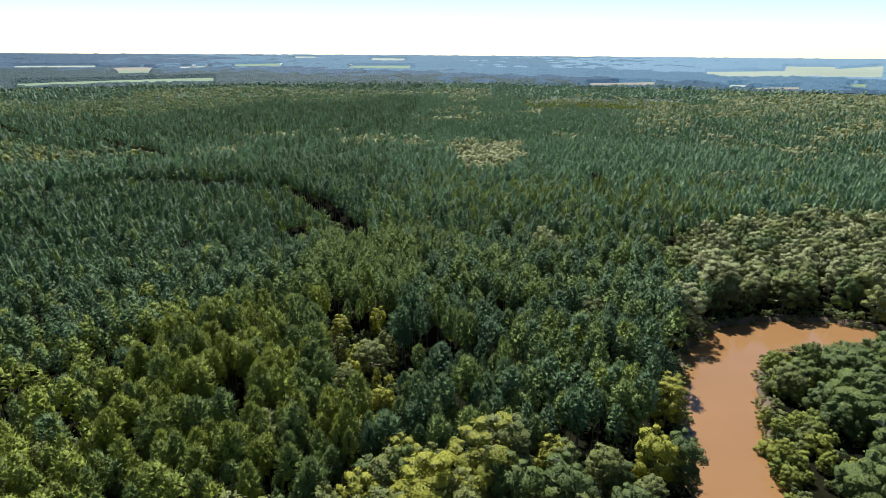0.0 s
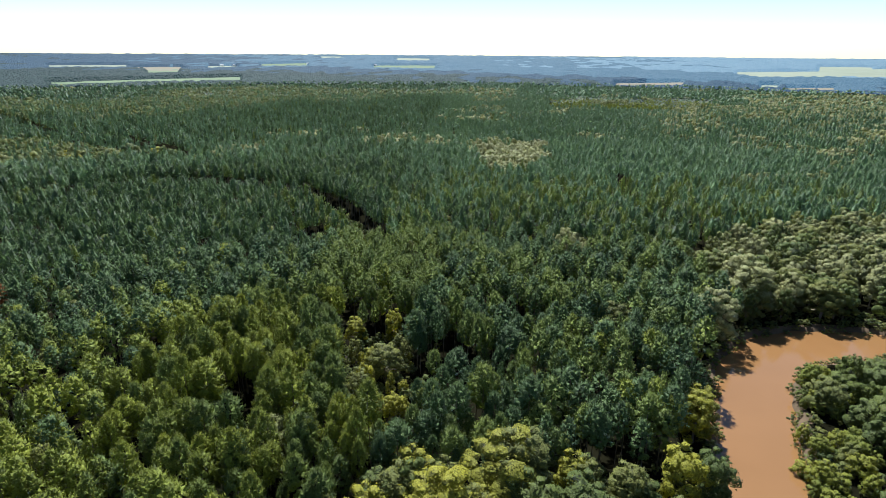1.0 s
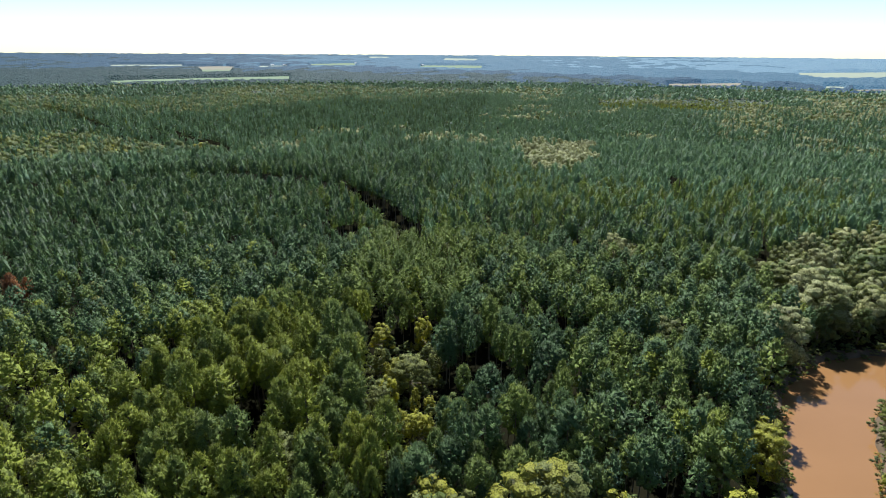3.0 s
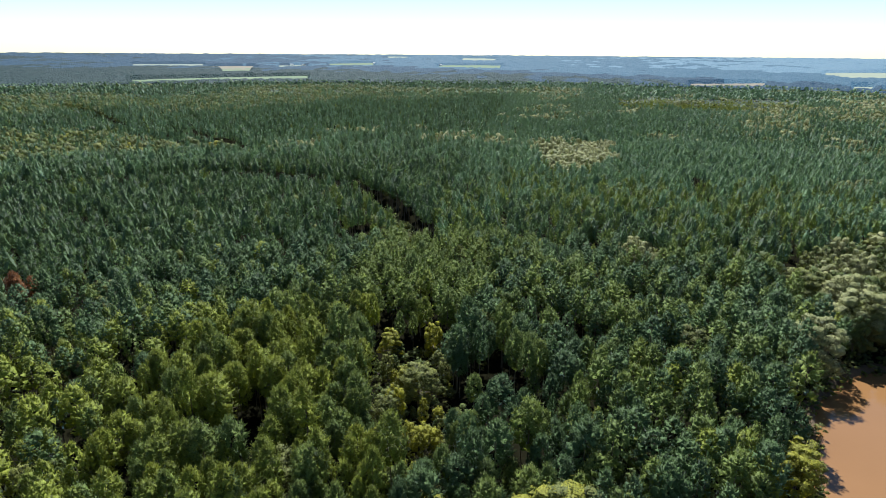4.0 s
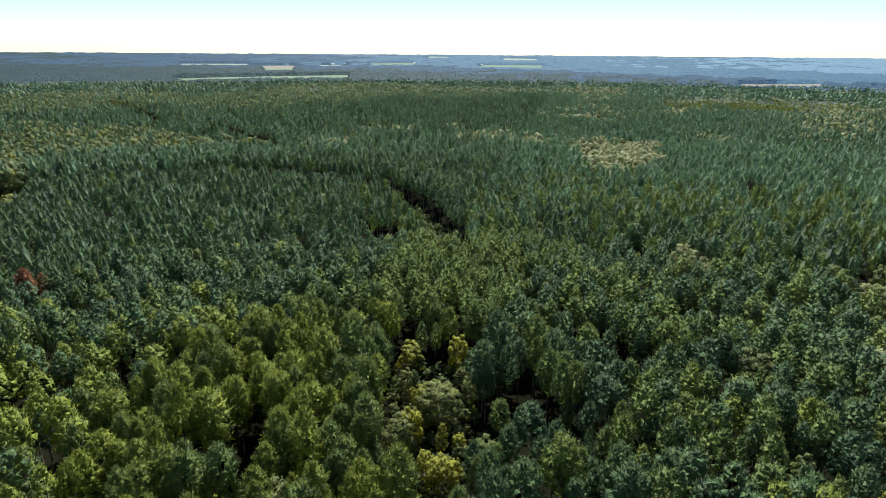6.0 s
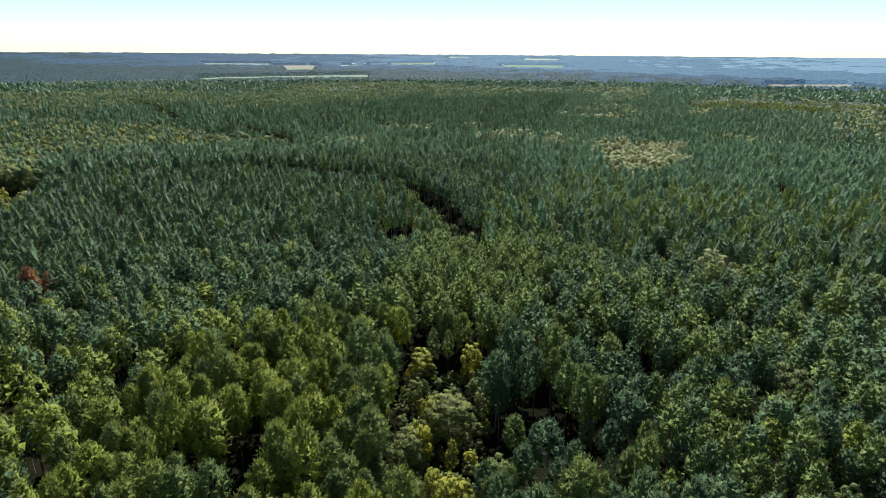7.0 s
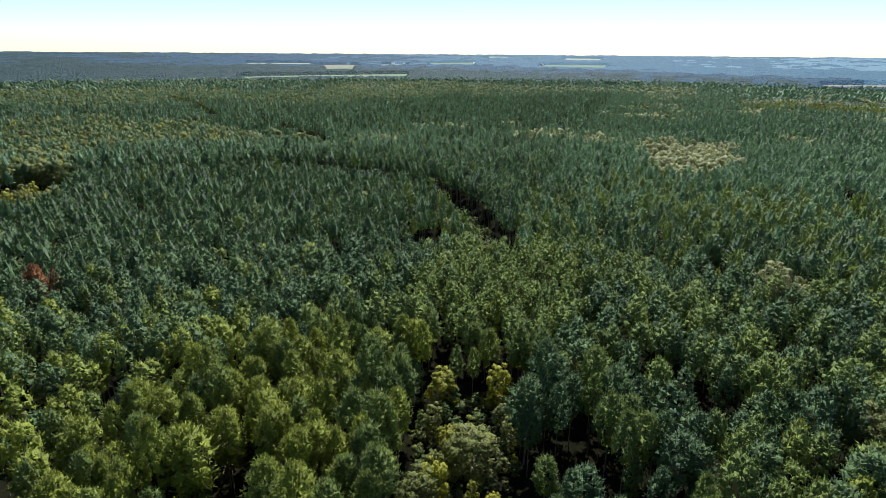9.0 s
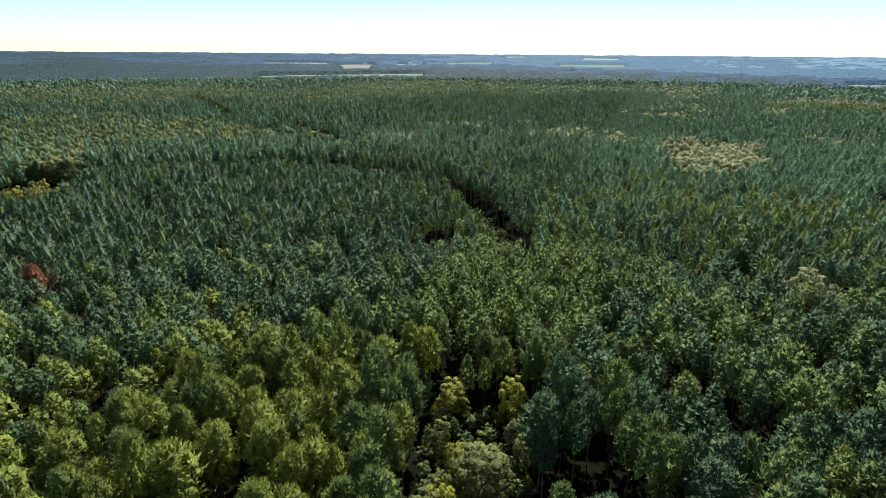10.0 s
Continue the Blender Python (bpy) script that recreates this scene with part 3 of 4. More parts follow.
def ring_spots():
    near = scatter(-260, 260, 40, 360, 4.75, 101)
    mid = scatter(-560, 480, 20, 640, 5.1, 102)
    far = scatter(-1300, 1100, 0, 1300, 5.5, 103)
    last = scatter(-2000, 1600, 0, 2100, 8.6, 107)
    parts = []
    for (x, y), lo, hi, lod in ((near, 0, 205, 0), (mid, 205, 540, 1), (far, 540, 1150, 2), (last, 1150, 1640, 3)):
        d = reach(x, y)
        ok = (d >= lo) & (d < hi) & ahead(x, y) & (y > 45)
        parts.append((x[ok], y[ok], np.full(ok.sum(), lod)))
    for step, lo, hi, lod, seed in ((5.4, 0, 80, 0, 108), (6.5, 80, 240, 2, 109), (10.0, 240, 600, 2, 104)):
        x, y = scatter(-700, 700, -600, 700, step, seed)
        d = reach(x, y)
        ok = ((~ahead(x, y)) | (y <= 45)) & (d >= lo) & (d < hi)
        parts.append((x[ok], y[ok], np.full(ok.sum(), lod)))
    for i, (x, y, lod) in enumerate(parts):
        out = ~inside(PENINSULA, x, y)
        parts[i] = (x[out], y[out], lod[out])
    x, y = scatter(60, 240, 60, 190, 4.3, 105)
    ok = inside(PENINSULA, x, y) & ahead(x, y, 4)
    parts.append((x[ok], y[ok], np.zeros(ok.sum())))
    return [np.concatenate(c) for c in zip(*parts)]


X, Y, LOD = ring_spots()
N = len(X)
lot = rng.uniform(size=N)
lot2 = rng.uniform(size=N)
patch = waves(X, Y, 38, 21)
broad_patch = waves(X, Y, 120, 22)
ragged = 14 * waves(X, Y, 60, 33) + 9 * waves(X, Y, 24, 34)
ragged2 = 14 * waves(X, Y, 70, 35) + 9 * waves(X, Y, 28, 36)
slot = np.full(N, S_PINE)
broad = np.zeros(N, bool)
tall = 17.5 + 1.1 * waves(X, Y, 90, 23) + rng.normal(size=N) * 1.8
tall[LOD == 3] -= 2.0
keep = np.ones(N, bool)
dist = reach(X, Y)


def set_broad(where, slots, odds, height, spread, thin):
    """Turns the trees there into broad-leaved ones."""
    global broad
    pick = np.random.default_rng(int(where.sum())).choice(slots, size=N, p=odds)
    slot[where] = pick[where]
    broad |= where
    tall[where] = (height + spread * np.random.default_rng(5).normal(size=N))[where]
    keep[where & (lot2 < thin)] = False


# scattered broad-leaved trees among the pines, more of them far off to the right
odd = (lot < 0.02 + 0.05 * np.clip((dist - 500) / 600, 0, 1) * (broad_patch > 0) + 0.08 * np.clip((X - 0.30 * Y) / 300, 0, 1) * (broad_patch > -0.3) * (dist > 230))
set_broad(odd, [S_GREEN, S_OLIVE, S_CREAM], [0.5, 0.44, 0.06], 13.5, 1.0, 0.0)
# pale hardwoods on the right, with extra ones in place of haze
mottle = (X > 0.42 * Y + 10) & (dist > 260) & (lot2 < 0.50) & (waves(X, Y, 110, 24) > 0.50 - 0.7 * np.clip((dist - 280) / 600, 0, 1.0))
set_broad(mottle, [S_CREAM, S_OLIVE, S_GREEN], [0.30, 0.38, 0.32], 15.0, 1.3, 0.0)
strays = (dist > 620) & (waves(X, 0.45 * Y, 190, 26) + 0.5 * waves(X, 0.4 * Y, 70, 27) > 0.78) & (lot < 0.65)
set_broad(strays, [S_OLIVE, S_GREEN, S_CREAM], [0.5, 0.32, 0.18], 15.5, 1.6, 0.1)
beyond = np.interp(X, [p[0] for p in RIDE], [p[1] for p in RIDE])
wander = 60 * waves(X, Y, 150, 29)
# darker needles beyond the ride, farther off on the left, and near right
dark_needled = (X < -45) & (Y > beyond) | (X < -0.12 * Y + wander + 160 * (lot - 0.5)) & (dist > 400)
dark_needled |= (X < -0.15 * Y + 0.6 * wander + 120 * (lot - 0.5)) & (dist + 0.6 * wander + 110 * lot > np.where(X < -60, 215, 310))
dark_needled &= (dist < 400) | (lot < 0.5)
dark_needled |= (X > -14 + 0.12 * wander) & (dist < 270) & (lot < 0.6)
# pines farther off take the needles with haze in their colour
slot[(slot == S_PINE) & ~dark_needled & (dist + wander + 160 * lot2 > 380)] = S_HAZE_PINE
slot[dark_needled & (slot == S_PINE) & (lot2 < 0.97)] = S_DARK
light = inside(LIGHT_STAND, X, Y) | ((X < -20) & (Y < 200) & (patch > 0.1))
slot[light & (slot == S_PINE) & (lot2 < 0.75)] = S_YOUNG
slot[(slot == S_PINE) & (lot2 > 0.98) & (dist < 220)] = S_YOUNG
set_broad(inside(LIGHT_STAND, X, Y) & (lot < 0.035), [S_OLIVE, S_GREEN], [0.6, 0.4], 13.0, 1.0, 0.0)
set_broad(inside(OLIVE_STAND, X + ragged, Y + ragged2) & (lot < 0.80), [S_OLIVE, S_GREEN, S_YELLOW], [0.32, 0.64, 0.04], 15.0, 1.9, 0.10)
for poly in (FAR_OLIVE, FAR_OLIVE_LEFT):
    set_broad(inside(poly, X + 40 * broad_patch + 2 * ragged, Y + 2.5 * ragged2) & (lot < 0.80), [S_OLIVE, S_GREEN], [0.22, 0.78], 15.5, 1.8, 0.2)
for poly in (FAR_PALE, MID_PALE, FAR_TAN):
    set_broad(inside(poly, X + 2 * ragged, Y + 40 * broad_patch + 2 * ragged2) & (lot < 0.7), [S_CREAM, S_OLIVE, S_GREEN], [0.45, 0.33, 0.22], 15.5, 1.5, 0.2)
set_broad(inside(PALE_STAND, X + 0.6 * ragged, Y + 0.9 * ragged2), [S_CREAM, S_OLIVE], [0.75, 0.25], 15.0, 1.0, 0.25)
for px, py, pr in PALE_SPOTS:
    set_broad((np.hypot(X - px + 0.5 * ragged, Y - py + 0.5 * ragged2) < pr) & (lot < 0.75), [S_CREAM, S_OLIVE], [0.6, 0.4], 16.5, 1.3, 0.2)
young_green = inside(YOUNG_GREEN, X + 2 * ragged, Y + 30 * broad_patch + 2 * ragged2)
tall[young_green & ~broad] -= 6.0
slot[young_green & ~broad] = S_YOUNG
set_broad(inside(LEFT_BUSHES, X, Y), [S_YELLOW, S_OLIVE], [0.5, 0.5], 9.0, 1.5, 0.3)
set_broad(inside(FAR_BANK, X, Y) & (off_line(RIVER, X, Y) > 2), [S_CREAM, S_GREEN, S_OLIVE], [0.40, 0.28, 0.32], 14.8, 2.2, 0.44)
set_broad(inside(STRIP, X + 1.5 * patch, Y), [S_GREEN, S_OLIVE, S_YELLOW, S_CREAM], [0.34, 0.48, 0.11, 0.07], 13.5, 2.0, 0.52)
set_broad(inside(THICKET, X, Y), [S_OLIVE, S_YELLOW, S_GREEN], [0.40, 0.44, 0.16], 7.6, 2.4, 0.34)
set_broad(np.hypot(X - 52, (Y - 273) / 1.0) < 10, [S_CREAM, S_OLIVE], [0.8, 0.2], 15.0, 1.0, 0.3)
set_broad(np.hypot(X - 43, Y - 200) < 3, [S_CREAM], [1.0], 16.0, 0.5, 0.0)
by_ride = (X > -400) & (X < -45)
tall[by_ride & (Y > beyond) & (Y < beyond + 70)] += 2.2
tall[by_ride & (Y < beyond) & (Y > beyond - 25)] -= 1.5
tip = inside(PENINSULA, X, Y)
set_broad(tip & (X - 0.25 * Y < 72), [S_WILLOW, S_OLIVE], [0.85, 0.15], 5.4, 1.5, 0.22)
set_broad(tip & (X - 0.25 * Y >= 72), [S_GREEN, S_WILLOW], [0.90, 0.10], 7.4, 2.4, 0.50)
slot[np.hypot(X + 170, Y - 193) < 5.0] = S_DEAD

keep &= ~((X > 95) & (X < 190) & (Y > 160) & (off_line(RIVER, X, Y) < 25) & (Y < 197) & ~tip)
keep &= off_line(RIVER, X, Y) > half_width(Y) + np.where(tip, -1.2, np.where(broad, 5.4, 4.6))
keep &= off_line(RIDE, X, Y) > 7.5
keep &= off_line(RIDE_FAR, X, Y) > 9.0
for gx0, gy0, ga, gb in GAPS:
    keep &= np.hypot((X - gx0) / ga, (Y - gy0) / gb) > 1.0
holes = waves(X, Y, 16, 31) + 0.5 * waves(X, Y, 45, 32)
keep &= ~((holes > 1.02) & ~broad)
keep &= rng.uniform(size=N) > 0.06
for mat, far_edge, near_edge, label in FIELDS:
    keep &= ~inside(far_edge + near_edge[::-1], X, Y)

X, Y, LOD, slot, broad, tall, dist, tip = (a[keep] for a in (X, Y, LOD, slot, broad, tall, dist, tip))
N = len(X)
Z = land(X, Y)
turn = rng.uniform(0, 2 * np.pi, N)
tint = rng.uniform(size=N)
fat = rng.uniform(0.70, 1.18, N)
# single bright yellow trees in the strip along the river
for px, py, high in ((27, 116, 14.5), (-7, 114, 12.0), (-17, 103, 12.0), (69, 158, 11.5), (63, 144, 11.0)):
    i = int(np.argmin(np.hypot(X - px, Y - py) + 1000 * ~broad))
    slot[i], tall[i], fat[i] = S_YELLOW, high, 1.1
fat[LOD == 3] *= 1.25
tall[tip] = np.clip(tall[tip], 3.6, 10.5)
fat[tip] *= 1.05
fat[(inside(STRIP, X, Y) | inside(FAR_BANK, X, Y)) & broad & ~tip] *= 1.12

# ------------------------------------------------------------ joined woods


def batch(shapes, which, base_tall, sel, widen=1.0):
    """Triangles, slots, tints and bulges of all the trees in sel, from a few shapes."""
    co, mi, ti, bu = [], [], [], []
    kind = which[sel]
    for k, (foliage_tris, wood, bulge) in enumerate(shapes):
        s = sel[kind == k]
        if not len(s):
            continue
        t = np.concatenate([foliage_tris, wood]).astype(np.float32)
        b = np.concatenate([bulge, np.zeros((len(wood), 3, 3))]).astype(np.float32)
        n = len(t)
        c, sn = np.cos(turn[s])[:, None, None], np.sin(turn[s])[:, None, None]
        h = (tall[s] / base_tall)[:, None, None]
        w = h * (fat[s] * widen)[:, None, None]
        x, y, z = t[None, :, :, 0], t[None, :, :, 1], t[None, :, :, 2]
        v = np.stack([(x * c - y * sn) * w + X[s][:, None, None], (x * sn + y * c) * w + Y[s][:, None, None], z * h + Z[s][:, None, None]], -1)
        co.append(v.reshape(-1, 3).astype(np.float32))
        bx, by, bz = b[None, :, :, 0], b[None, :, :, 1], b[None, :, :, 2]
        v = np.stack([bx * c - by * sn, bx * sn + by * c, bz + 0 * c], -1)
        bu.append(v.reshape(-1, 3).astype(np.float32))
        m = np.repeat(slot[s][:, None], n, 1)
        m[:, len(foliage_tris):] = S_BARK
        mi.append(m.ravel().astype(np.int32))
        ti.append(np.repeat(tint[s], n).astype(np.float32))
    return co, mi, ti, bu


def tri_mesh(name, co, slots=None, bulge=None, tints=None, mats=()):
    """A mesh of loose triangles."""
    n = len(co) // 3
    me = bpy.data.meshes.new(name)
    me.vertices.add(3 * n)
    me.vertices.foreach_set("co", np.ascontiguousarray(co, np.float32).ravel())
    me.loops.add(3 * n)
    me.loops.foreach_set("vertex_index", np.arange(3 * n, dtype=np.int32))
    me.polygons.add(n)
    me.polygons.foreach_set("loop_start", np.arange(0, 3 * n, 3, dtype=np.int32))
    for m in mats:
        me.materials.append(m)
    if slots is not None:
        me.polygons.foreach_set("material_index", slots)
    if tints is not None:
        me.attributes.new("tint", "FLOAT", "FACE").data.foreach_set("value", tints)
    if bulge is not None:
        me.attributes.new("bulge", "FLOAT_VECTOR", "POINT").data.foreach_set("vector", np.ascontiguousarray(bulge, np.float32).ravel())
    me.update(calc_edges=True)
    return me


def soup(name, batches, label, category):
    """One joined mesh of kind stuff."""
    co, mi, ti, bu = (np.concatenate([a for b in batches for a in b[i]]) for i in range(4))
    return tagged(new(name, tri_mesh(name, co, mi, bu, ti, SLOTS)), label, category, kind="stuff")


# single trees that stand nearest under the flight; all others are joined
near_pine = np.where((LOD == 0) & ~broad & (slot != S_DEAD))[0]
near_pine = near_pine[np.argsort(np.hypot(X[near_pine] + 35, Y[near_pine] - 150))[:300]]
near_broad = np.where((LOD == 0) & broad & ~tip)[0]
near_broad = near_broad[np.argsort(np.hypot(X[near_broad] - 30, Y[near_broad] - 130))[:220]]
near_tip = np.where((LOD == 0) & broad & tip)[0]
near_tip = near_tip[np.argsort(np.hypot(X[near_tip] - 100, Y[near_tip] - 140))[:300]]
dead = np.where((slot == S_DEAD))[0]
single = np.zeros(N, bool)
for part_of in (near_pine, near_broad, near_tip, dead):
    single[part_of] = True
pick = rng.integers(0, 12, N)
every = np.arange(N)
rest = ~single
bank = inside(FAR_BANK, X, Y) & (dist < 330)
close = (dist < 125) & (Y > 45)
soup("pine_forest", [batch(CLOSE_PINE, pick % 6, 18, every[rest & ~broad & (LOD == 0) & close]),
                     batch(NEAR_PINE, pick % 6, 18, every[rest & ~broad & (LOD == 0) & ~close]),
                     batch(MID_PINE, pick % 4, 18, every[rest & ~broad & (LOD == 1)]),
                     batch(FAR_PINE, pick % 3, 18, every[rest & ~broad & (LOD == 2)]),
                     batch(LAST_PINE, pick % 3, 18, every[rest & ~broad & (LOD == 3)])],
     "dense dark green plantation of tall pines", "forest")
soup("broadleaf_woods", [batch(NEAR_BROAD, pick % 4, 12, every[rest & broad & ~tip & (LOD == 0)]),
                         batch(SHRUB, pick % 4, 6.5, every[rest & broad & tip & (LOD == 0)]),
                         batch(BANK_BROAD, pick % 4, 12, every[rest & broad & (LOD == 1) & bank]),
                         batch(MID_BROAD, pick % 3, 12, every[rest & broad & (LOD == 1) & ~bank]),
                         batch(FAR_BROAD, pick % 2, 12, every[rest & broad & (LOD >= 2)], 1.1)],
     "mixed olive and pale green broad-leaved trees among pines", "woodland")

# ------------------------------------------------------------ low undergrowth on open ground
trees_at = (X, Y, Z, tall, slot, turn, tint, fat, pick)
X, Y = scatter(-420, 330, 60, 420, 2.6, 106)
hole = waves(X, Y, 16, 31) + 0.5 * waves(X, Y, 45, 32) > 0.90
open_ground = (hole & (reach(X, Y) < 190) & (np.arange(len(X)) % 5 == 0)) | inside(THICKET, X, Y) | (off_line(RIDE, X, Y) < 7) | (np.hypot((X + 74) / 1.2, (Y - 288) / 1.5) < 7.0)
d = off_line(RIVER, X, Y)
open_ground |= (inside(PENINSULA, X, Y) | inside(STRIP, X, Y)) & (np.arange(len(X)) % 4 == 0)
open_ground |= inside(FAR_BANK, X, Y) & (d < half_width(Y) + 16) & (np.arange(len(X)) % 2 == 0)
open_ground |= (d > half_width(Y) + 0.2) & (d < half_width(Y) + 6.5) & (Y > 80)
ok = open_ground & (d > half_width(Y) + 0.2) & ahead(X, Y)
X, Y = X[ok], Y[ok]
N = len(X)
Z, turn, tint, fat = land(X, Y), rng.uniform(0, 6.28, N), rng.uniform(size=N), rng.uniform(1.0, 1.5, N)
tall, slot, pick = rng.uniform(1.2, 3.6, N), rng.choice([S_GREEN, S_OLIVE, S_WILLOW], N, p=[0.5, 0.35, 0.15]), rng.integers(0, 3, N)
soup("undergrowth", [batch(LOW_BUSH, pick, 12, np.arange(N), 1.3)], "low green and olive bushes on open ground", "undergrowth")
X, Y, Z, tall, slot, turn, tint, fat, pick = trees_at

# ------------------------------------------------------------ single trees
LABELS = {
    S_PINE: ("pine_tree", "tall dark green plantation pine with a rounded crown", "pine tree"),
    S_YOUNG: ("pine_tree", "lighter yellow-green plantation pine with tufted needles", "pine tree"),
    S_DARK: ("pine_tree", "deep blue-green plantation pine with a rounded crown", "pine tree"),
    S_HAZE_PINE: ("pine_tree", "farther plantation pine, haze blue in its needles, with a pointed crown", "pine tree"),
    S_GREEN: ("broadleaf_tree", "leafy mid-green broad-leaved tree beside the pines", "tree"),
    S_OLIVE: ("broadleaf_tree", "olive-green broad-leaved tree turning in early autumn", "tree"),
    S_YELLOW: ("broadleaf_tree", "bright yellow-green broad-leaved tree in autumn leaf", "tree"),
    S_CREAM: ("broadleaf_tree", "pale grey-green broad-leaved tree with sunlit leaves", "tree"),
    S_WILLOW: ("willow_shrub", "bright green bushy willow on the river bank", "shrub"),
    S_DEAD: ("dead_pine_tree", "dead pine with rust-red needles among green pines", "pine tree"),
}
MADE = {}


def part(name, mesh, parent):
    ob = new(name, mesh)
    ob.parent = parent
    return ob


def tree(shapes, k, kind, base_tall, i, group):
    """One tree with trunk and crown, at place i of the plan; the first of each sort is built, the others are its copies."""
    m = pose(X[i], Y[i], Z[i], 0, 0, math.degrees(turn[i]))
    h = tall[i] / base_tall
    m = m @ Matrix.Diagonal((h * fat[i], h * fat[i], h, 1))
    key = (id(shapes), k, kind)
    if key in MADE:
        return copy_thing(MADE[key], m)
    tris, wood, bulge = shapes[k]
    name, label, category = LABELS[kind]
    if shapes is SHRUB and kind != S_WILLOW:
        name, category = "bank_shrub", "shrub"
        label = "dark green leafy shrub inside the river bend" if kind == S_GREEN else "olive-green leafy shrub inside the river bend"
    root = tagged(new(name), label, category, group)
    trunk_tris = 8 if shapes is FINE_BROAD else len(wood)
    trunk = part("trunk", tri_mesh("trunk", wood[:trunk_tris].reshape(-1, 3), mats=[BARK]), root)
    for j in range(trunk_tris, len(wood), 12):
        part("limb", tri_mesh("limb", wood[j:j + 12].reshape(-1, 3), mats=[BARK]), trunk)
    part("crown", tri_mesh("crown", tris.reshape(-1, 3), bulge=bulge, mats=[SLOTS[kind]]), root)
    MADE[key] = copy_thing(root, m)
    for o in (*reversed(root.children_recursive), root):
        bpy.data.objects.remove(o)
    return MADE[key]


def build_trees(sel, shapes, base_tall, group):
    for i in sel:
        tree(shapes, int(pick[i]) % len(shapes), int(slot[i]), base_tall, i, group)


build_trees(near_pine, FINE_PINE, 18.0, "pines of the plantation")
build_trees(dead, FINE_PINE, 18.0, "dead pines")
build_trees(near_broad, FINE_BROAD, 12.0, "broad-leaved trees along the river")
build_trees(near_tip, SHRUB, 6.5, "shrubs inside the river bend")

# ------------------------------------------------------------ far woods up to the horizon


def canopy_sheet(name, r_in, r_out, mats, label, category, kind):
    """The closed roof of the woods beyond the nearer trees: uneven, and down on the ground where fields lie."""
    ratio = 1.0070
    rings = int(math.log(r_out / r_in) / math.log(ratio)) + 1
    rad = r_in * ratio ** np.arange(rings + 1)
    ang = np.radians(np.arange(-64, 44.1, 0.28))
    rr, aa = np.meshgrid(rad, ang, indexing="ij")
    g = np.random.default_rng(77)
    rr = rr * (1 + g.uniform(-0.0016, 0.0016, rr.shape))
    aa = aa + g.uniform(-0.001, 0.001, aa.shape)
    x, y = rr * np.sin(aa), rr * np.cos(aa)
    z = land(x, y) + (13.5 if r_in > 1600 else 9.5) + g.normal(size=x.shape) * 1.3 + 1.4 * waves(x, y, 260, 41)
    for mat_of, far_edge, near_edge, text in FIELDS:
        out = inside(far_edge + near_edge[::-1], x, y)
        z[out] = land(x, y)[out] - 1.0
    n, m = x.shape
    idx = np.arange(n * m).reshape(n, m)
    quads = np.stack([idx[:-1, :-1], idx[:-1, 1:], idx[1:, 1:], idx[1:, :-1]], -1).reshape(-1, 4)
    me = bpy.data.meshes.new(name)
    me.vertices.add(n * m)
    me.vertices.foreach_set("co", np.stack([x, y, z], -1).astype(np.float32).ravel())
    me.loops.add(4 * len(quads))
    me.loops.foreach_set("vertex_index", quads.astype(np.int32).ravel())
    me.polygons.add(len(quads))
    me.polygons.foreach_set("loop_start", np.arange(0, 4 * len(quads), 4, dtype=np.int32))
    for mat in mats:
        me.materials.append(mat)
    qx, qy = x.ravel()[quads].mean(1), y.ravel()[quads].mean(1)
    bearing = qx / np.hypot(qx, qy)
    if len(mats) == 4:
        # painted haze grows with distance and towards the right
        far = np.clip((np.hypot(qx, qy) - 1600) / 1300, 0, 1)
        haze = 1.6 * far + 1.6 * bearing + 0.16 * waves(qx, 0.45 * qy, 500, 61) + 0.26 * waves(qx, 0.3 * qy, 130, 62)
        kind_of = (haze > 0.45).astype(np.int32) + (haze > 1.05) + (haze > 1.95)
    else:
        # hardwood patches at random; the rightward increase paints haze
        kind_of = (waves(qx, qy, 420, 61) + 0.6 * waves(qx, qy, 150, 62) + 2.6 * (bearing - 0.10) > 0.55).astype(np.int32)
    me.polygons.foreach_set("material_index", kind_of.astype(np.int32))
    me.update(calc_edges=True)
    if me.polygons[0].normal.z < 0:
        me.flip_normals()
    return tagged(new(name, me), label, category, kind=kind)


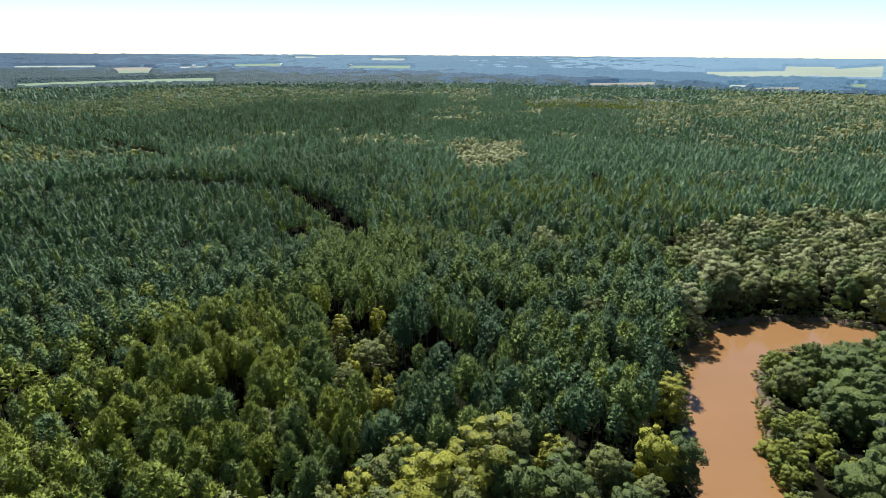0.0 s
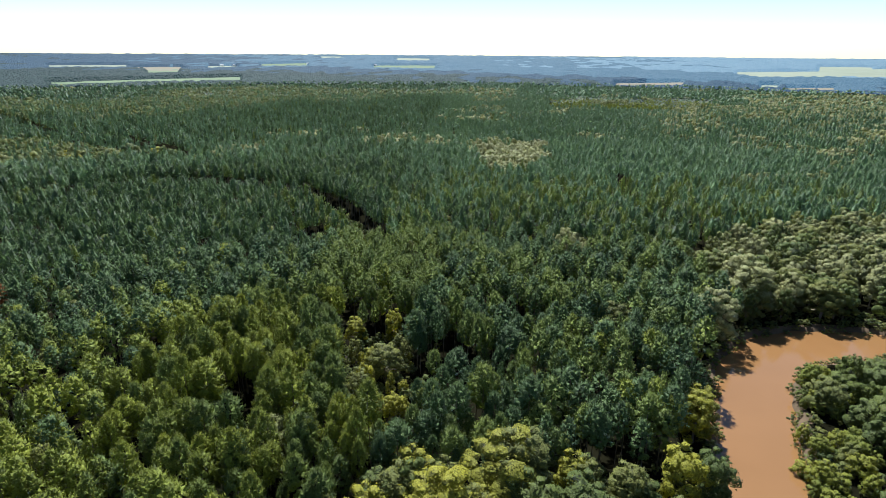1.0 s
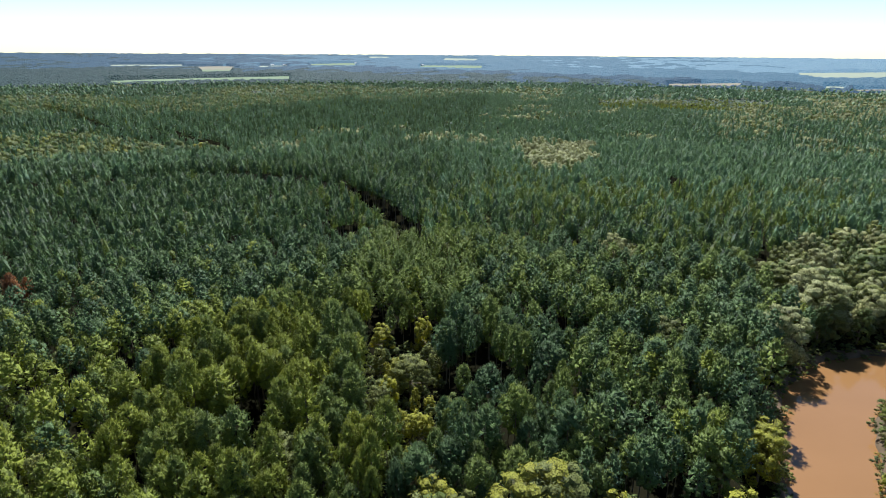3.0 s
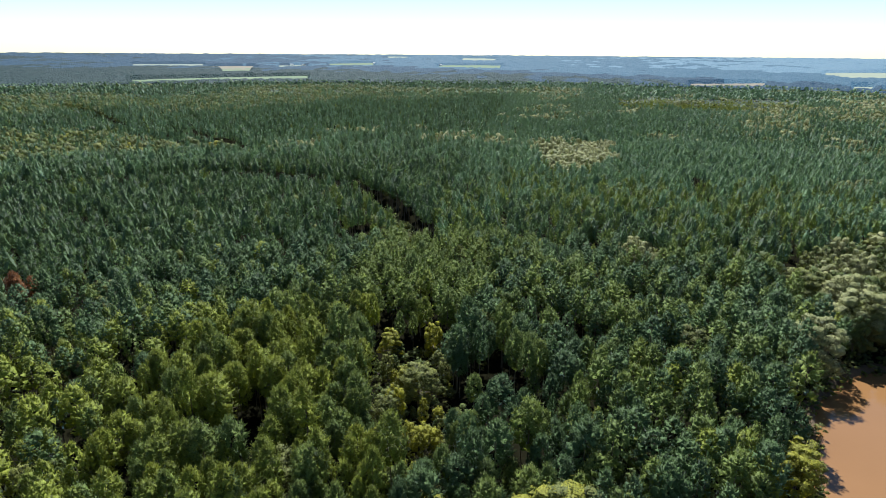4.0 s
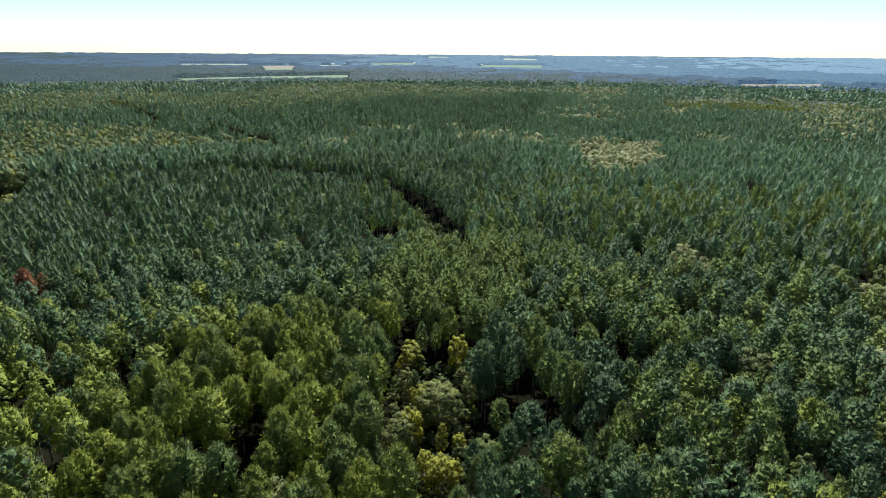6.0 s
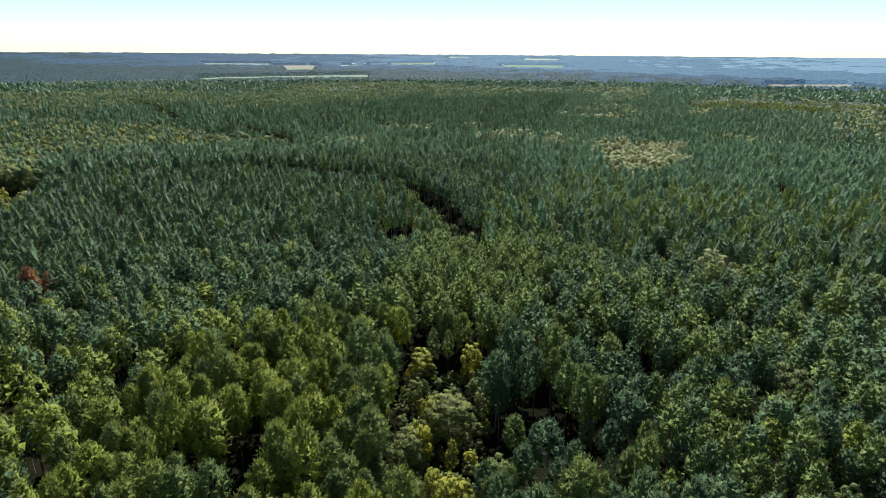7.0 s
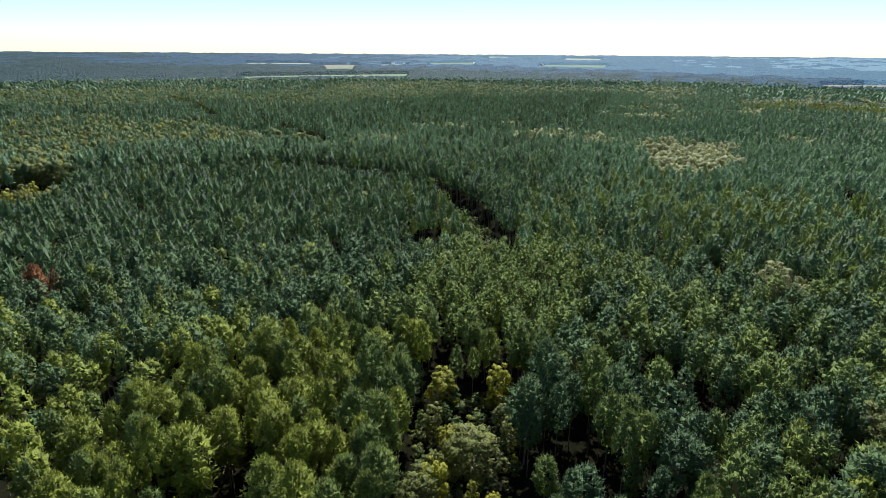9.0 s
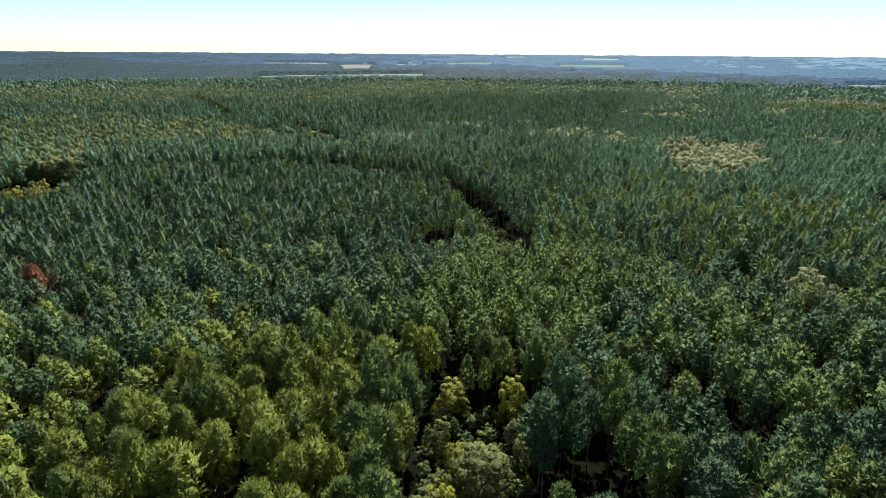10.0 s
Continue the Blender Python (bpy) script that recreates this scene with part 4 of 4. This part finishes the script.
canopy_sheet("far_woods", 1140.0, 1640.0, (CANOPY, CANOPY_PALE), "unbroken woods with stands of hardwood and haze-paled woods", "woodland", "stuff")
canopy_sheet("backdrop", 1630.0, 4900.0, (WOODS_HAZE_FAINT, DISTANCE_HAZE, DISTANCE_HAZE_MID, DISTANCE_HAZE_PALE), "far woods along the horizon, tinted by a blue haze glow", "backdrop", "structure")

# ------------------------------------------------------------ farmhouses by the far fields
WALL_PAINT = earth("white_boards", (0.62, 0.61, 0.58), (0.74, 0.73, 0.70), 0.8, 0.7, 0.1)
ROOF_TIN = earth("grey_roof", (0.20, 0.20, 0.21), (0.30, 0.30, 0.31), 0.8, 0.6, 0.1)


def box_mesh(name, x0, x1, y0, y1, z0, z1, mat, ridge=0.0):
    """A box, or with a ridge a gabled roof."""
    b = bmesh.new()
    low = [b.verts.new(p) for p in ((x0, y0, z0), (x1, y0, z0), (x1, y1, z0), (x0, y1, z0))]
    if ridge:
        ym = (y0 + y1) / 2
        r1, r2 = b.verts.new((x0, ym, z0 + ridge)), b.verts.new((x1, ym, z0 + ridge))
        for f in ((low[0], low[1], r2, r1), (low[2], low[3], r1, r2), (low[1], low[2], r2), (low[3], low[0], r1), tuple(reversed(low))):
            b.faces.new(f)
    else:
        top = [b.verts.new((v.co.x, v.co.y, z1)) for v in low]
        b.faces.new(tuple(reversed(low)))
        b.faces.new(top)
        for i in range(4):
            j = (i + 1) % 4
            b.faces.new((low[i], low[j], top[j], top[i]))
    mesh = bpy.data.meshes.new(name)
    b.to_mesh(mesh)
    mesh.materials.append(mat)
    return mesh


house = tagged(new("farmhouse"), "small white farmhouse with a grey gabled roof", "house", "farmhouses by the fields")
part("wall", box_mesh("wall", -8, 8, -5, 5, -1, 5.5, WALL_PAINT), house)
part("roof", box_mesh("roof", -8.6, 8.6, -5.6, 5.6, 5.5, 9, ROOF_TIN, 3.2), house)
for k, (hx, hy, hr) in enumerate(((-1185, 2890, 20), (-1130, 2905, -35), (-860, 3240, 10), (-480, 3120, 60))):
    hz = float(land(np.array([float(hx)]), np.array([float(hy)]))[0]) + 1.5
    if k:
        copy_thing(house, pose(hx, hy, hz, 0, 0, hr))
    else:
        house.matrix_basis = pose(hx, hy, hz, 0, 0, hr)
